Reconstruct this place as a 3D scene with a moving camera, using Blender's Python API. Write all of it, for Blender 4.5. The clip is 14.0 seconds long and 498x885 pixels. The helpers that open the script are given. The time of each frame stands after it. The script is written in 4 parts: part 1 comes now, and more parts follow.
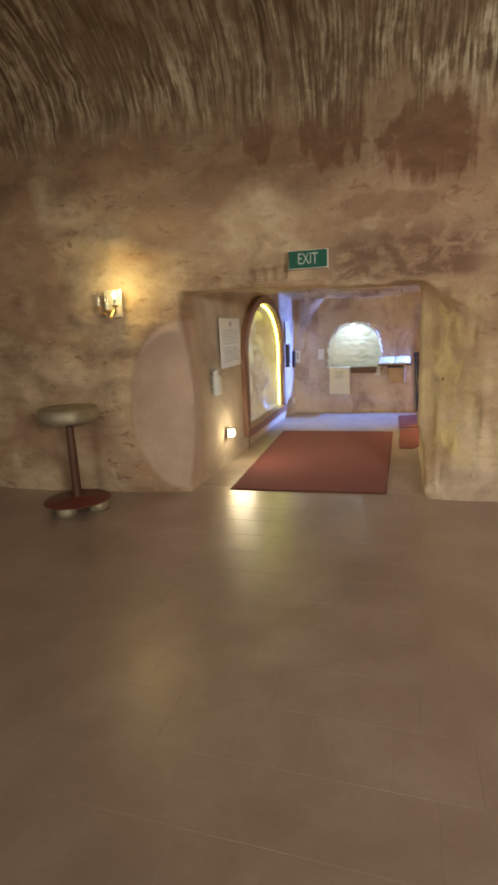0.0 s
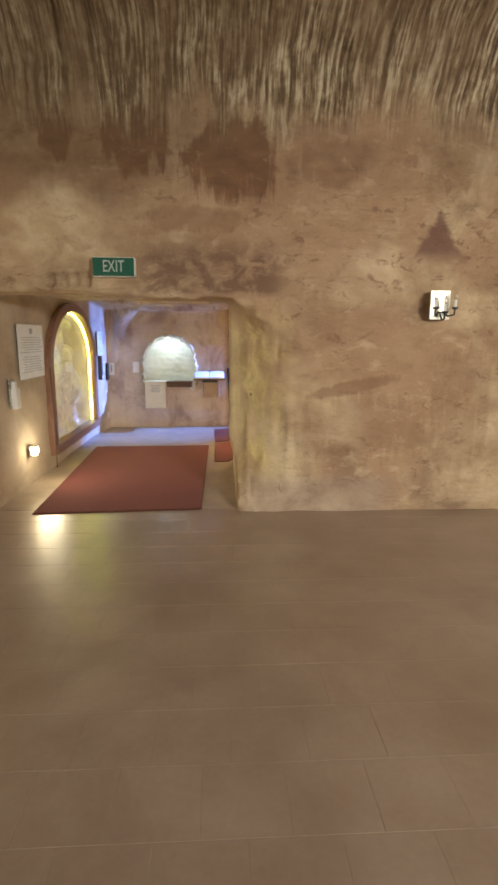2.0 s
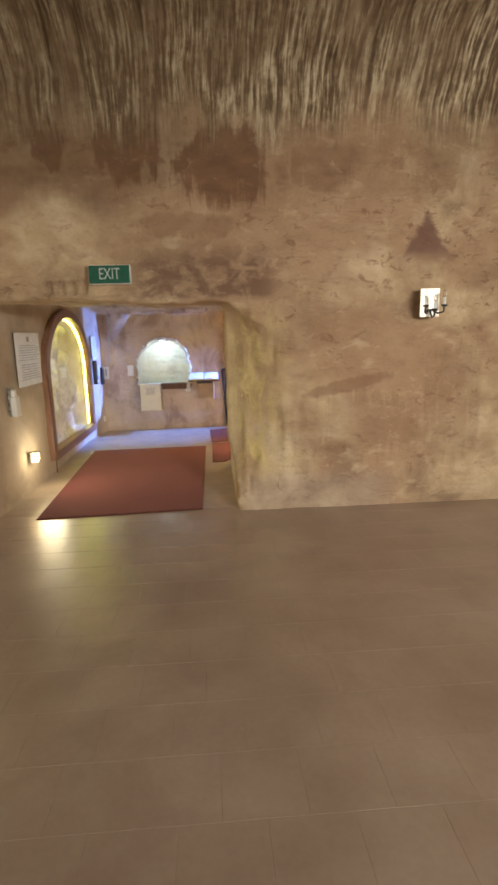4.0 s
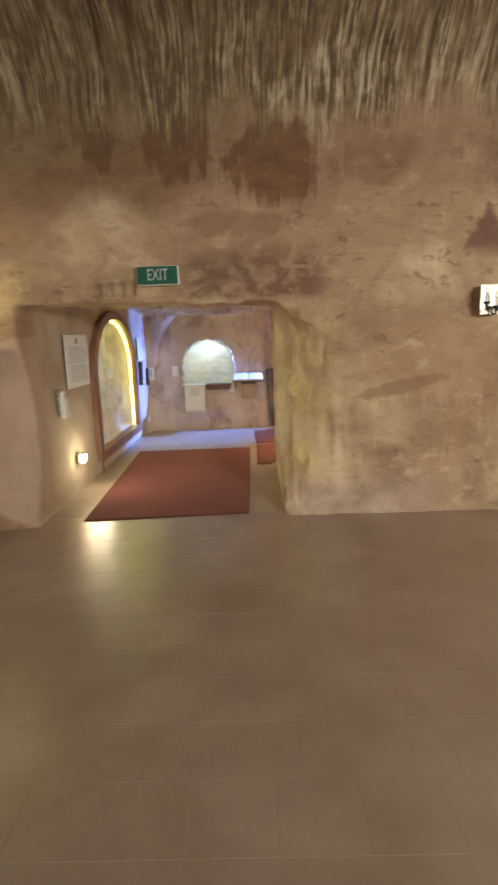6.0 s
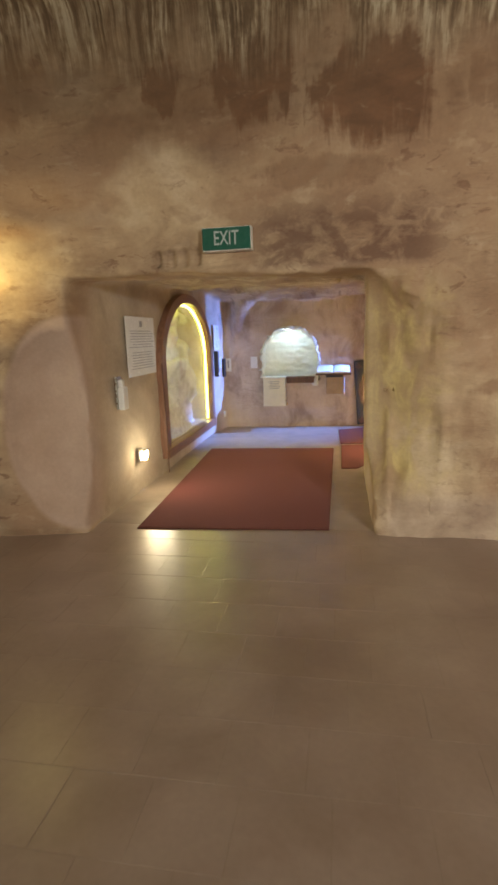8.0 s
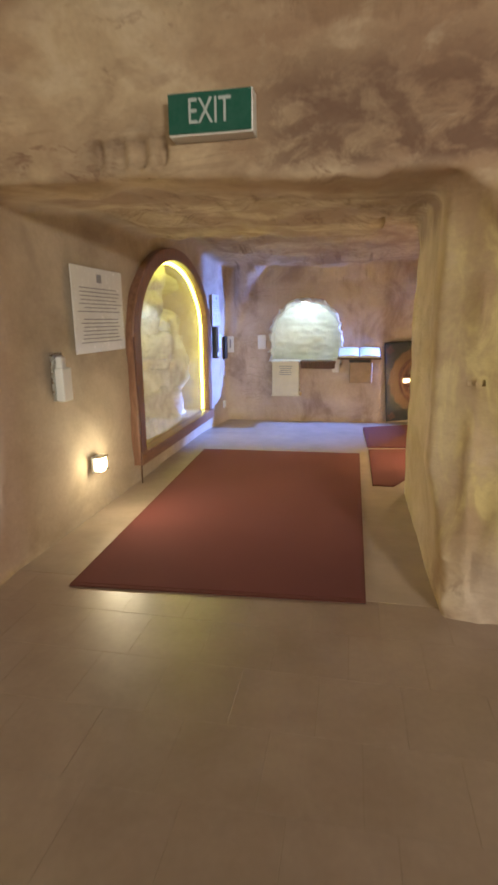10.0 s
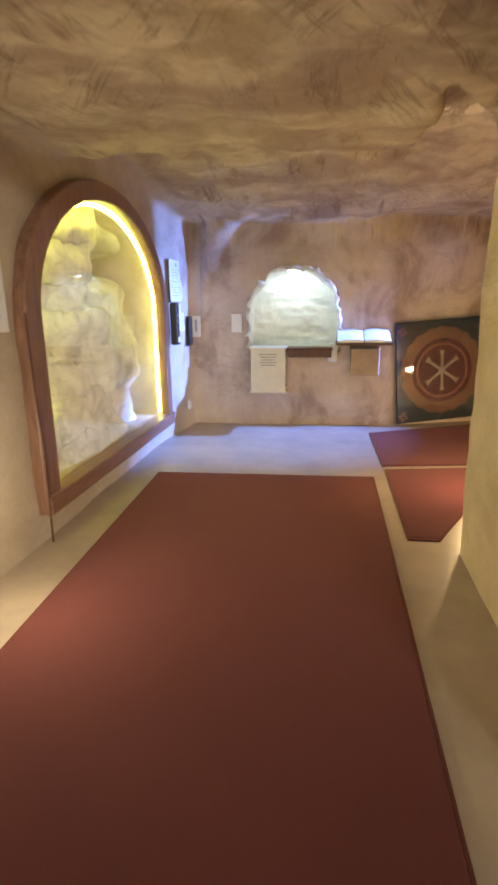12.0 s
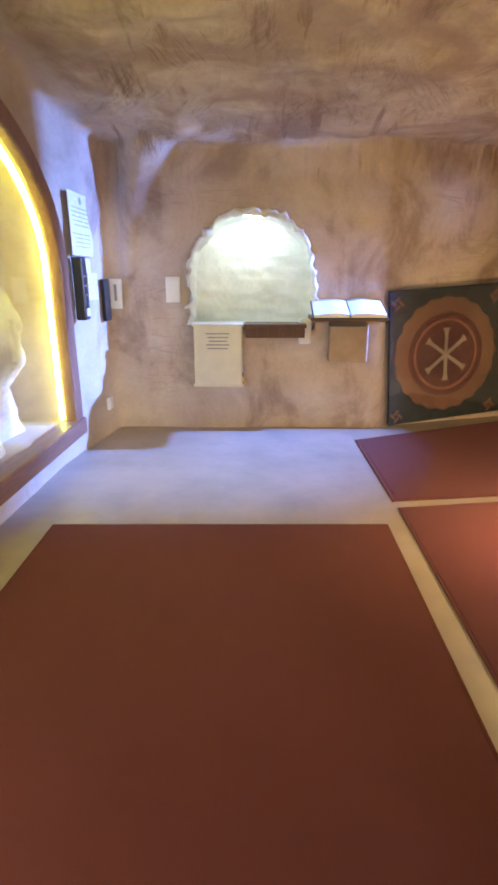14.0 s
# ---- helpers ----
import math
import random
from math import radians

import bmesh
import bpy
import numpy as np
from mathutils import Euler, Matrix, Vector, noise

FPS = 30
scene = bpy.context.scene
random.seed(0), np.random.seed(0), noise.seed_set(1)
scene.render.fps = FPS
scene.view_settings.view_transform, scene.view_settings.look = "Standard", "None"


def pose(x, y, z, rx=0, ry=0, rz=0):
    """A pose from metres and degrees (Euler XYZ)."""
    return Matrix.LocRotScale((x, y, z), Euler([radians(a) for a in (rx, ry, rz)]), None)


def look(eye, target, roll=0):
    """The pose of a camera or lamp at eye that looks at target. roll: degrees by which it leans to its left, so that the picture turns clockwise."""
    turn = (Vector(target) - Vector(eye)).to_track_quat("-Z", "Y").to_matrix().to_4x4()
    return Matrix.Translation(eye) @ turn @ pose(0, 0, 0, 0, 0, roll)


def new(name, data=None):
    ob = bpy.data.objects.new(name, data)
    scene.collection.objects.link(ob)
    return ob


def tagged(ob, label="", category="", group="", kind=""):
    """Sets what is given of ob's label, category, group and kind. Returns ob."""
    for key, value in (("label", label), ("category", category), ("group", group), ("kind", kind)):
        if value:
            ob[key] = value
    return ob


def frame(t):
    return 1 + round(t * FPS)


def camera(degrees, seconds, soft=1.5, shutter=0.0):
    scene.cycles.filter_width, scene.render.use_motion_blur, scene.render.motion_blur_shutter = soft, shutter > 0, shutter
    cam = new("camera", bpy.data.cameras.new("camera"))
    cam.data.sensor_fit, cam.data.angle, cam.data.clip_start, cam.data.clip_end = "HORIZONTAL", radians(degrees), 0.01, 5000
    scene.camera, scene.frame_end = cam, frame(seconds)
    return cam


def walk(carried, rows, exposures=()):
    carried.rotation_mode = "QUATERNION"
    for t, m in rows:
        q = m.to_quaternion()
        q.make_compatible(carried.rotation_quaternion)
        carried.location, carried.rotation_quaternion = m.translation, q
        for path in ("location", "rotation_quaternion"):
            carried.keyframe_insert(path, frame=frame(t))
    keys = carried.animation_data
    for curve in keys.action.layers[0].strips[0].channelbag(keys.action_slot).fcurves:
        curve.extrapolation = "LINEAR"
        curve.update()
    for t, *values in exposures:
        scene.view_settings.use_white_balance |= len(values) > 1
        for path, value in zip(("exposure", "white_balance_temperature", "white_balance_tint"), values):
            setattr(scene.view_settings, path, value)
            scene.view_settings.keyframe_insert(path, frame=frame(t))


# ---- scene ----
cam = camera(51.0, 14.0, soft=3.0, shutter=0.5)
PATH = [
    (0, (0.131, -0.019, 1.64), (-0.431, 1.852, 1.21), -2.4),
    (0.5, (0.138, -0.024, 1.629), (-0.31, 1.868, 1.161), -1.1),
    (1, (0.171, 0.025, 1.63), (-0.159, 1.945, 1.176), -0.1),
    (1.5, (0.211, 0.128, 1.623), (0.039, 2.076, 1.201), -0.1),
    (2, (0.199, 0.157, 1.627), (0.303, 2.115, 1.235), 0.3),
    (4.5, (0.131, 0.055, 1.678), (0.254, 2.01, 1.276), -1.6),
    (5, (0.121, 0.072, 1.689), (0.224, 2.028, 1.285), -1.6),
    (5.5, (0.124, 0.115, 1.687), (0.185, 2.076, 1.303), -1.8),
    (6, (0.085, 0.189, 1.675), (0.059, 2.149, 1.278), -1.9),
    (6.5, (0.077, 0.311, 1.64), (-0.092, 2.262, 1.234), -2.4),
    (7, (0.166, 0.483, 1.582), (-0.022, 2.454, 1.301), -2.0),
    (7.5, (0.176, 0.756, 1.578), (-0.125, 2.683, 1.138), -2.1),
    (8, (0.082, 1.027, 1.535), (-0.261, 2.957, 1.136), -1.9),
    (10.5, (-0.165, 2.969, 1.363), (-0.535, 4.869, 0.862), -0.3),
    (11, (-0.253, 3.357, 1.324), (-0.569, 5.257, 0.782), -0.1),
    (11.5, (-0.325, 3.773, 1.296), (-0.638, 5.692, 0.824), -0.5),
    (12, (-0.366, 4.166, 1.298), (-0.659, 6.076, 0.785), -0.8),
    (12.5, (-0.477, 4.516, 1.268), (-0.694, 6.425, 0.714), -0.6),
    (13, (-0.519, 4.866, 1.233), (-0.688, 6.784, 0.691), -0.8),
    (13.5, (-0.531, 5.249, 1.222), (-0.657, 7.149, 0.612), -0.7),
    (14, (-0.612, 5.646, 1.202), (-0.681, 7.55, 0.593), -0.1),
]
walk(cam, [(t, look(eye, target, roll)) for t, eye, target, roll in PATH],
     exposures=[(0.0, 0.27), (2.0, 0.36), (5.5, 0.32), (8.0, 0.22), (10.5, 0.34), (12.0, 0.50), (14.0, 0.62)])

# ---- light ----
world = bpy.data.worlds.new("world")
scene.world = world
world.use_nodes = True
wn = world.node_tree.nodes
sky = wn.new("ShaderNodeTexSky")
sky.sky_type, sky.sun_disc = "NISHITA", False
sky.sun_elevation, sky.sun_rotation = radians(40), radians(120)
world.node_tree.links.new(sky.outputs[0], wn["Background"].inputs[0])
wn["Background"].inputs[1].default_value = 0.1

UNSEEN_HALL_LAMP, NICHE_LAMP, COOL_LAMP, FLOOR_LAMP, SCONCE_LAMP = 72.0, 1.9, 78.0, 17.0, 5.0


LAMP_WEST, LAMP_PIER, LAMP_WING = (-1.91, 5.95, 0.39), (0.74, 7.62, 0.40), (2.2, 7.72, 0.42)


def area_lamp(name, place, target, size_x, size_y, watts, colour, spread=180):
    data = bpy.data.lights.new(name, "AREA")
    data.shape, data.size, data.size_y = "RECTANGLE", size_x, size_y
    data.energy, data.color, data.spread = watts, colour, radians(spread)
    ob = new(name, data)
    ob.matrix_basis = look(place, target)
    return ob


def point_lamp(name, place, radius, watts, colour):
    data = bpy.data.lights.new(name, "POINT")
    data.energy, data.color, data.shadow_soft_size = watts, colour, radius
    ob = new(name, data)
    ob.location = place
    return ob


# two unseen hall luminaires, added high on the wall behind the walker
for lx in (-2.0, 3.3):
    area_lamp("unseen_hall_light", (lx, -2.55, 2.5), (lx * 0.5, 4.8, 0.8), 1.2, 0.45, UNSEEN_HALL_LAMP * (0.30 if lx < 0 else 1.5), (1.0, 0.95, 0.82), 105)
# unseen stand-in for the cool source, high in the side wing
area_lamp("cool_stand_in_light", (2.0, 9.815, 1.84), (-1.95, 9.2, 0.45), 0.03, 0.04, COOL_LAMP, (0.14, 0.29, 1.0), 66)
# niche lamp, low wall lamps, candle sconce
area_lamp("niche_light", (-0.735, 9.79, 1.61), (-0.735, 10.08, 1.0), 0.24, 0.06, NICHE_LAMP, (0.66, 0.92, 1.0))
area_lamp("low_light", (LAMP_WEST[0] + 0.075, LAMP_WEST[1], LAMP_WEST[2]), (LAMP_WEST[0] + 1.0, LAMP_WEST[1], LAMP_WEST[2] + 0.40), 0.10, 0.08, FLOOR_LAMP * 0.5, (1.0, 0.86, 0.56))
# extra floating point, standing in for the lamp's scatter onto the wall
point_lamp("low_light", (LAMP_WEST[0] + 0.22, LAMP_WEST[1], LAMP_WEST[2] + 0.02), 0.05, FLOOR_LAMP * 0.32, (1.0, 0.86, 0.56))
for place in (LAMP_PIER, LAMP_WING):
    point_lamp("low_light", (place[0] - 0.04, place[1] + 0.13, place[2]), 0.04, FLOOR_LAMP * 1.2, (1.0, 0.68, 0.34))
point_lamp("sconce_light", (-2.38, 4.40, 2.05), 0.03, SCONCE_LAMP, (1.0, 0.77, 0.26))


# ---- materials ----
class Nodes:
    """A small builder for node materials."""

    def __init__(self, name):
        self.mat = bpy.data.materials.new(name)
        self.mat.use_nodes = True
        self.tree = self.mat.node_tree
        self.bsdf = self.tree.nodes["Principled BSDF"]
        self.co = self.add("ShaderNodeTexCoord").outputs["Object"]

    def add(self, kind, **values):
        node = self.tree.nodes.new(kind)
        for key, value in values.items():
            setattr(node, key, value)
        return node

    def link(self, a, b):
        self.tree.links.new(a, b)

    def feed(self, socket, value):
        if hasattr(value, "is_output"):
            self.link(value, socket)
        else:
            socket.default_value = value

    def mapped(self, scale=(1, 1, 1), shift=(0, 0, 0), source=None, turn=0.0):
        node = self.add("ShaderNodeMapping")
        self.link(source or self.co, node.inputs[0])
        node.inputs["Location"].default_value = shift
        if turn:
            # turned first, then stretched
            node.vector_type = "TEXTURE"
            node.inputs["Rotation"].default_value = (0, 0, radians(turn))
            scale = tuple(1 / k for k in scale)
        node.inputs["Scale"].default_value = scale
        return node.outputs[0]

    def noise(self, scale, detail=4, rough=0.55, co=None, warp=0.0):
        node = self.add("ShaderNodeTexNoise")
        self.link(co or self.co, node.inputs["Vector"])
        for key, value in (("Scale", scale), ("Detail", detail), ("Roughness", rough), ("Distortion", warp)):
            node.inputs[key].default_value = value
        return node.outputs["Fac"]

    def ramp(self, fac, stops):
        node = self.add("ShaderNodeValToRGB")
        self.link(fac, node.inputs[0])
        els = node.color_ramp.elements
        while len(els) < len(stops):
            els.new(0.5)
        for el, (place, colour) in zip(els, stops):
            el.position = place
            el.color = (*colour, 1) if hasattr(colour, "__len__") else (colour, colour, colour, 1)
        return node.outputs[0]

    def mix(self, fac, a, b, blend="MIX"):
        node = self.add("ShaderNodeMix", data_type="RGBA", blend_type=blend)
        self.feed(node.inputs[0], fac)
        for socket, value in ((node.inputs[6], a), (node.inputs[7], b)):
            self.feed(socket, (*value, 1) if isinstance(value, tuple) and len(value) == 3 else value)
        return node.outputs[2]

    def math(self, op, a, b=0.0, clamp=False):
        node = self.add("ShaderNodeMath", operation=op, use_clamp=clamp)
        self.feed(node.inputs[0], a)
        self.feed(node.inputs[1], b)
        return node.outputs[0]

    def axis(self, index, source=None):
        node = self.add("ShaderNodeSeparateXYZ")
        self.link(source or self.co, node.inputs[0])
        return node.outputs[index]

    def band(self, value, a, b, c, d):
        """0 below a, 1 between b and c, 0 above d."""
        up = self.add("ShaderNodeMapRange", interpolation_type="SMOOTHSTEP")
        down = self.add("ShaderNodeMapRange", interpolation_type="SMOOTHSTEP")
        for node, lo, hi, first, last in ((up, a, b, 0, 1), (down, c, d, 1, 0)):
            self.link(value, node.inputs[0])
            for k, v in zip((1, 2, 3, 4), (lo, hi, first, last)):
                node.inputs[k].default_value = v
        return self.math("MULTIPLY", up.outputs[0], down.outputs[0])

    def blob(self, x, z, wobble, cx, cz, rx, rz, soft=0.5):
        """1 inside a ragged ellipse of the wall, 0 outside."""
        u, v = self.math("MULTIPLY", self.math("SUBTRACT", x, cx), 1 / rx), self.math("MULTIPLY", self.math("SUBTRACT", z, cz), 1 / rz)
        r2 = self.math("ADD", self.math("ADD", self.math("MULTIPLY", u, u), self.math("MULTIPLY", v, v)), wobble)
        return self.band(r2, -9, -8, 1 - soft, 1 + soft)

    def bump(self, height, strength, distance, normal=None):
        node = self.add("ShaderNodeBump")
        node.inputs["Strength"].default_value, node.inputs["Distance"].default_value = strength, distance
        self.link(height, node.inputs["Height"])
        if normal:
            self.link(normal, node.inputs["Normal"])
        return node.outputs[0]

    def done(self, colour, rough=0.7, normal=None, metal=0.0, spec=0.5):
        self.feed(self.bsdf.inputs["Base Color"], (*colour, 1) if isinstance(colour, tuple) else colour)
        self.feed(self.bsdf.inputs["Roughness"], rough)
        self.feed(self.bsdf.inputs["Metallic"], metal)
        self.feed(self.bsdf.inputs["Specular IOR Level"], spec)
        if normal:
            self.link(normal, self.bsdf.inputs["Normal"])
        return self.mat


def plain(name, colour, rough=0.6, metal=0.0, vary=0.12, scale=9.0, relief=0.0):
    n = Nodes(name)
    f = n.noise(scale, 5, 0.6)
    dark, light = tuple(c * (1 - vary) for c in colour), tuple(min(1, c * (1 + vary)) for c in colour)
    c = n.ramp(f, [(0.3, dark), (0.7, light)])
    r = n.ramp(n.noise(scale * 3.1, 3), [(0.3, rough * 0.85), (0.7, min(1, rough * 1.15))])
    return n.done(c, r, n.bump(n.noise(scale * 8, 3), 0.3, relief) if relief else None, metal)


def glow(name, colour, strength):
    n = Nodes(name)
    n.bsdf.inputs["Emission Color"].default_value = (*colour, 1)
    n.bsdf.inputs["Emission Strength"].default_value = strength
    return n.done(colour, 0.4)


def rock_material():
    """Cut sandstone: ochre and cream beds, rust-red stains, tool marks."""
    n = Nodes("cut sandstone")
    x, y, z = n.axis(0), n.axis(1), n.axis(2)
    big = n.noise(0.8, 3, 0.5, warp=0.8)
    mid = n.noise(1.7, 5, 0.6, co=n.mapped((1, 1, 1.3)), warp=0.35)
    small = n.noise(5.0, 6, 0.6, co=n.mapped((0.8, 1, 1.7), (4, 1, 2)), warp=0.3)
    fine = n.noise(38, 5, 0.65)
    c = n.ramp(mid, [(0.32, (0.25, 0.165, 0.108)), (0.43, (0.39, 0.275, 0.172)), (0.54, (0.50, 0.37, 0.235)), (0.68, (0.61, 0.48, 0.33))])
    c = n.mix(n.ramp(big, [(0.42, 0.0), (0.56, 0.75)]), c, (0.335, 0.205, 0.125))
    quiet = n.math("SUBTRACT", 1.0, n.math("MULTIPLY", n.band(y, 9.2, 9.6, 20, 21), 0.65))
    c = n.mix(n.math("MULTIPLY", n.ramp(small, [(0.54, 0.0), (0.70, 0.42)]), quiet), c, (0.25, 0.145, 0.09))
    c = n.mix(n.ramp(small, [(0.28, 0.45), (0.42, 0.0)]), c, (0.60, 0.465, 0.32))
    in_hall = n.band(y, -9, -8, 4.9, 5.2)
    # rust-red iron stains under the springing of the vault, bleeding downwards
    drip = n.math("MULTIPLY", n.math("SUBTRACT", n.noise(1.0, 5, 0.65, co=n.mapped((8, 1, 0.9)), warp=0.3), 0.5), 3.4)
    ragged = n.math("ADD", drip, n.math("MULTIPLY", n.math("SUBTRACT", n.noise(3.4, 5, 0.65, warp=0.5), 0.5), 2.4))
    rust = n.blob(x, z, ragged, -1.14, 3.26, 0.13, 0.22, 0.35)
    for cx, cz, rx, rz, depth in ((-0.50, 3.22, 0.34, 0.26, 1.0), (0.30, 3.10, 0.42, 0.33, 1.0), (1.16, 3.10, 0.26, 0.20, 0.6), (2.2, 3.1, 0.22, 0.22, 0.6), (-1.95, 3.32, 0.62, 0.26, 0.5), (0.0, 2.62, 0.5, 0.10, 0.45), (2.45, 1.0, 0.25, 0.6, 0.35), (1.55, 0.80, 0.65, 0.30, 0.32), (1.0, 1.75, 0.3, 0.25, 0.22)):
        rust = n.math("MAXIMUM", rust, n.math("MULTIPLY", n.blob(x, z, ragged, cx, cz, rx, rz), depth))
    veil = n.math("MULTIPLY", n.band(n.math("ADD", z, n.math("MULTIPLY", ragged, 0.12)), 2.72, 3.10, 3.35, 3.6), n.ramp(n.noise(1.5, 5, 0.65, co=n.mapped((1, 1, 0.7), (3, 3, 3)), warp=0.6), [(0.38, 0.10), (0.58, 0.62)]))
    rust = n.math("MULTIPLY", n.math("MAXIMUM", rust, veil), in_hall)
    c = n.mix(n.math("MULTIPLY", rust, 0.92), c, n.ramp(small, [(0.35, (0.19, 0.092, 0.048)), (0.65, (0.12, 0.058, 0.031))]))
    nibble = n.noise(1.0, 5, 0.7, co=n.mapped((6, 6, 11), (7, 1, 4)), warp=0.6)
    nibble = n.math("MULTIPLY", n.math("MULTIPLY", n.ramp(nibble, [(0.57, 0.0), (0.64, 0.7)]), n.ramp(n.noise(1.2, 4, 0.6, co=n.mapped((1, 1, 1), (9, 2, 5))), [(0.44, 0.1), (0.58, 1.0)])), in_hall)
    c = n.mix(nibble, c, (0.19, 0.10, 0.062))
    fresh = n.noise(1.0, 5, 0.65, co=n.mapped((5, 5, 8), (2, 8, 1)), warp=0.7)
    c = n.mix(n.math("MULTIPLY", n.ramp(fresh, [(0.60, 0.0), (0.72, 0.28)]), in_hall), c, (0.64, 0.50, 0.33))
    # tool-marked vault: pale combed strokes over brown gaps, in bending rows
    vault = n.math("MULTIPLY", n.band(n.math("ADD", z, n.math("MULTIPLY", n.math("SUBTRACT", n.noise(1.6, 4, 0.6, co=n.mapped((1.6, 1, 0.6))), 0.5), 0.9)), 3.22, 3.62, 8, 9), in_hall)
    sway = n.add("ShaderNodeVectorMath", operation="ADD")
    n.link(n.co, sway.inputs[0])
    shift = n.add("ShaderNodeCombineXYZ")
    n.link(n.math("MULTIPLY", n.noise(0.9, 2, 0.5), 0.16), shift.inputs[0])
    n.link(shift.outputs[0], sway.inputs[1])
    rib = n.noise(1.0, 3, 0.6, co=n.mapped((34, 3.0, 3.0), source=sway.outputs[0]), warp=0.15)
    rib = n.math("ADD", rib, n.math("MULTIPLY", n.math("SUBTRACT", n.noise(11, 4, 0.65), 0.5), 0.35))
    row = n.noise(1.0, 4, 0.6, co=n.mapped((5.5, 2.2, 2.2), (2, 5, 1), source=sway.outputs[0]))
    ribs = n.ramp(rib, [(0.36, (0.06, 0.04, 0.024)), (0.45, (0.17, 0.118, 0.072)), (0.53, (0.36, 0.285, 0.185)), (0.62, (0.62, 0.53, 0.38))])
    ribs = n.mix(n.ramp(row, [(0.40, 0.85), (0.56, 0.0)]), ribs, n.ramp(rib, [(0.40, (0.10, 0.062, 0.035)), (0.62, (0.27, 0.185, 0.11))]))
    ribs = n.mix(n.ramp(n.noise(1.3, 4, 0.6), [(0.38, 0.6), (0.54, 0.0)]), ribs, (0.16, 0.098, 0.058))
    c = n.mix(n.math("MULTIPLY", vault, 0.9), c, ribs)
    # upper left wall and vault browned, putting their dimmer light into the colour
    dim_side = n.math("MULTIPLY", n.math("MULTIPLY", n.band(x, -9, -8, -0.6, 1.6), n.band(z, 2.5, 3.4, 8, 9)), in_hall)
    dim_side = n.math("MULTIPLY", dim_side, n.ramp(n.noise(1.1, 4, 0.6, warp=0.5), [(0.3, 0.30), (0.65, 0.62)]))
    c = n.mix(dim_side, c, (0.135, 0.085, 0.045))
    # ochre-green mineral bloom beside the opening, combed downwards
    bloom = n.math("MULTIPLY", n.band(n.math("ADD", x, n.math("MULTIPLY", n.math("SUBTRACT", small, 0.5), 0.7)), 0.10, 0.30, 0.50, 0.95), n.band(z, 0.05, 0.6, 1.6, 2.05))
    comb = n.noise(1.0, 5, 0.65, co=n.mapped((8, 4, 3.2), (2, 0, 0)), warp=0.7)
    bloom = n.math("MULTIPLY", bloom, n.ramp(comb, [(0.36, 0.28), (0.60, 0.82)]))
    bloom = n.math("MULTIPLY", bloom, n.band(y, 4.2, 4.6, 5.6, 6.6))
    c = n.mix(bloom, c, n.ramp(comb, [(0.40, (0.31, 0.215, 0.085)), (0.64, (0.54, 0.42, 0.175))]))
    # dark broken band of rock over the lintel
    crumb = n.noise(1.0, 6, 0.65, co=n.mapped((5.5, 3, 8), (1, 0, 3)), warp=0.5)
    lintel_band = n.math("MULTIPLY", n.math("MULTIPLY", n.band(x, -0.75, -0.35, 0.55, 1.0), n.band(z, 1.96, 2.04, 2.24, 2.60)), in_hall)
    lintel_band = n.math("MULTIPLY", lintel_band, n.ramp(crumb, [(0.40, 0.28), (0.54, 1.0)]))
    c = n.mix(n.math("MULTIPLY", lintel_band, 0.85), c, (0.15, 0.082, 0.055))
    # long rusty gouge, and greyer blocks along the foot of the wall
    slant = n.math("SUBTRACT", z, n.math("MULTIPLY", n.math("SUBTRACT", x, 1.42), 0.2))
    streak = n.math("MULTIPLY", n.blob(x, slant, n.math("MULTIPLY", ragged, 0.6), 1.42, 1.19, 0.42, 0.065), in_hall)
    c = n.mix(n.math("MULTIPLY", streak, 0.6), c, (0.20, 0.105, 0.062))
    foot = n.math("MULTIPLY", n.math("MULTIPLY", n.band(x, 0.35, 0.5, 1.6, 2.0), n.band(z, -1, -0.5, 0.24, 0.42)), in_hall)
    c = n.mix(n.math("MULTIPLY", foot, 0.6), c, n.ramp(mid, [(0.35, (0.32, 0.235, 0.18)), (0.65, (0.45, 0.35, 0.28))]))
    # purple-brown wedge of ironstone
    wedge = n.math("ADD", n.math("MULTIPLY", n.math("ABSOLUTE", n.math("SUBTRACT", x, 2.11)), 1.5), n.math("SUBTRACT", z, 2.33))
    wedge = n.math("ADD", wedge, n.math("MULTIPLY", n.noise(7, 5, 0.65), 0.34))
    wedge = n.math("MULTIPLY", n.math("MULTIPLY", n.band(wedge, -1, -0.9, 0.47, 0.58), n.band(z, 2.24, 2.42, 3, 4)), in_hall)
    c = n.mix(n.math("MULTIPLY", wedge, 0.85), c, (0.16, 0.082, 0.066))
    # smoothed plaster scallop at the corner of the opening
    vx, vz = n.math("MULTIPLY", n.math("ADD", x, 1.95), 1 / 0.58), n.math("MULTIPLY", n.math("SUBTRACT", z, 0.88), 1 / 0.90)
    r2 = n.math("ADD", n.math("MULTIPLY", vx, vx), n.math("MULTIPLY", vz, vz))
    scallop = n.math("MULTIPLY", n.band(r2, -2, -1, 0.84, 0.96), n.band(y, 4.0, 4.2, 5.0, 5.3))
    plaster = n.ramp(n.noise(2.6, 4, 0.55), [(0.3, (0.44, 0.31, 0.235)), (0.7, (0.54, 0.40, 0.315))])
    c = n.mix(n.math("MULTIPLY", scallop, 0.88), c, plaster)
    # the passage wall is rubbed smoother and paler
    rubbed = n.math("MULTIPLY", n.band(x, -4, -3.5, -1.75, -1.5), n.band(y, 4.9, 5.4, 20, 21))
    c = n.mix(n.math("MULTIPLY", rubbed, 0.75), c, n.ramp(mid, [(0.3, (0.48, 0.385, 0.275)), (0.7, (0.66, 0.56, 0.43))]))
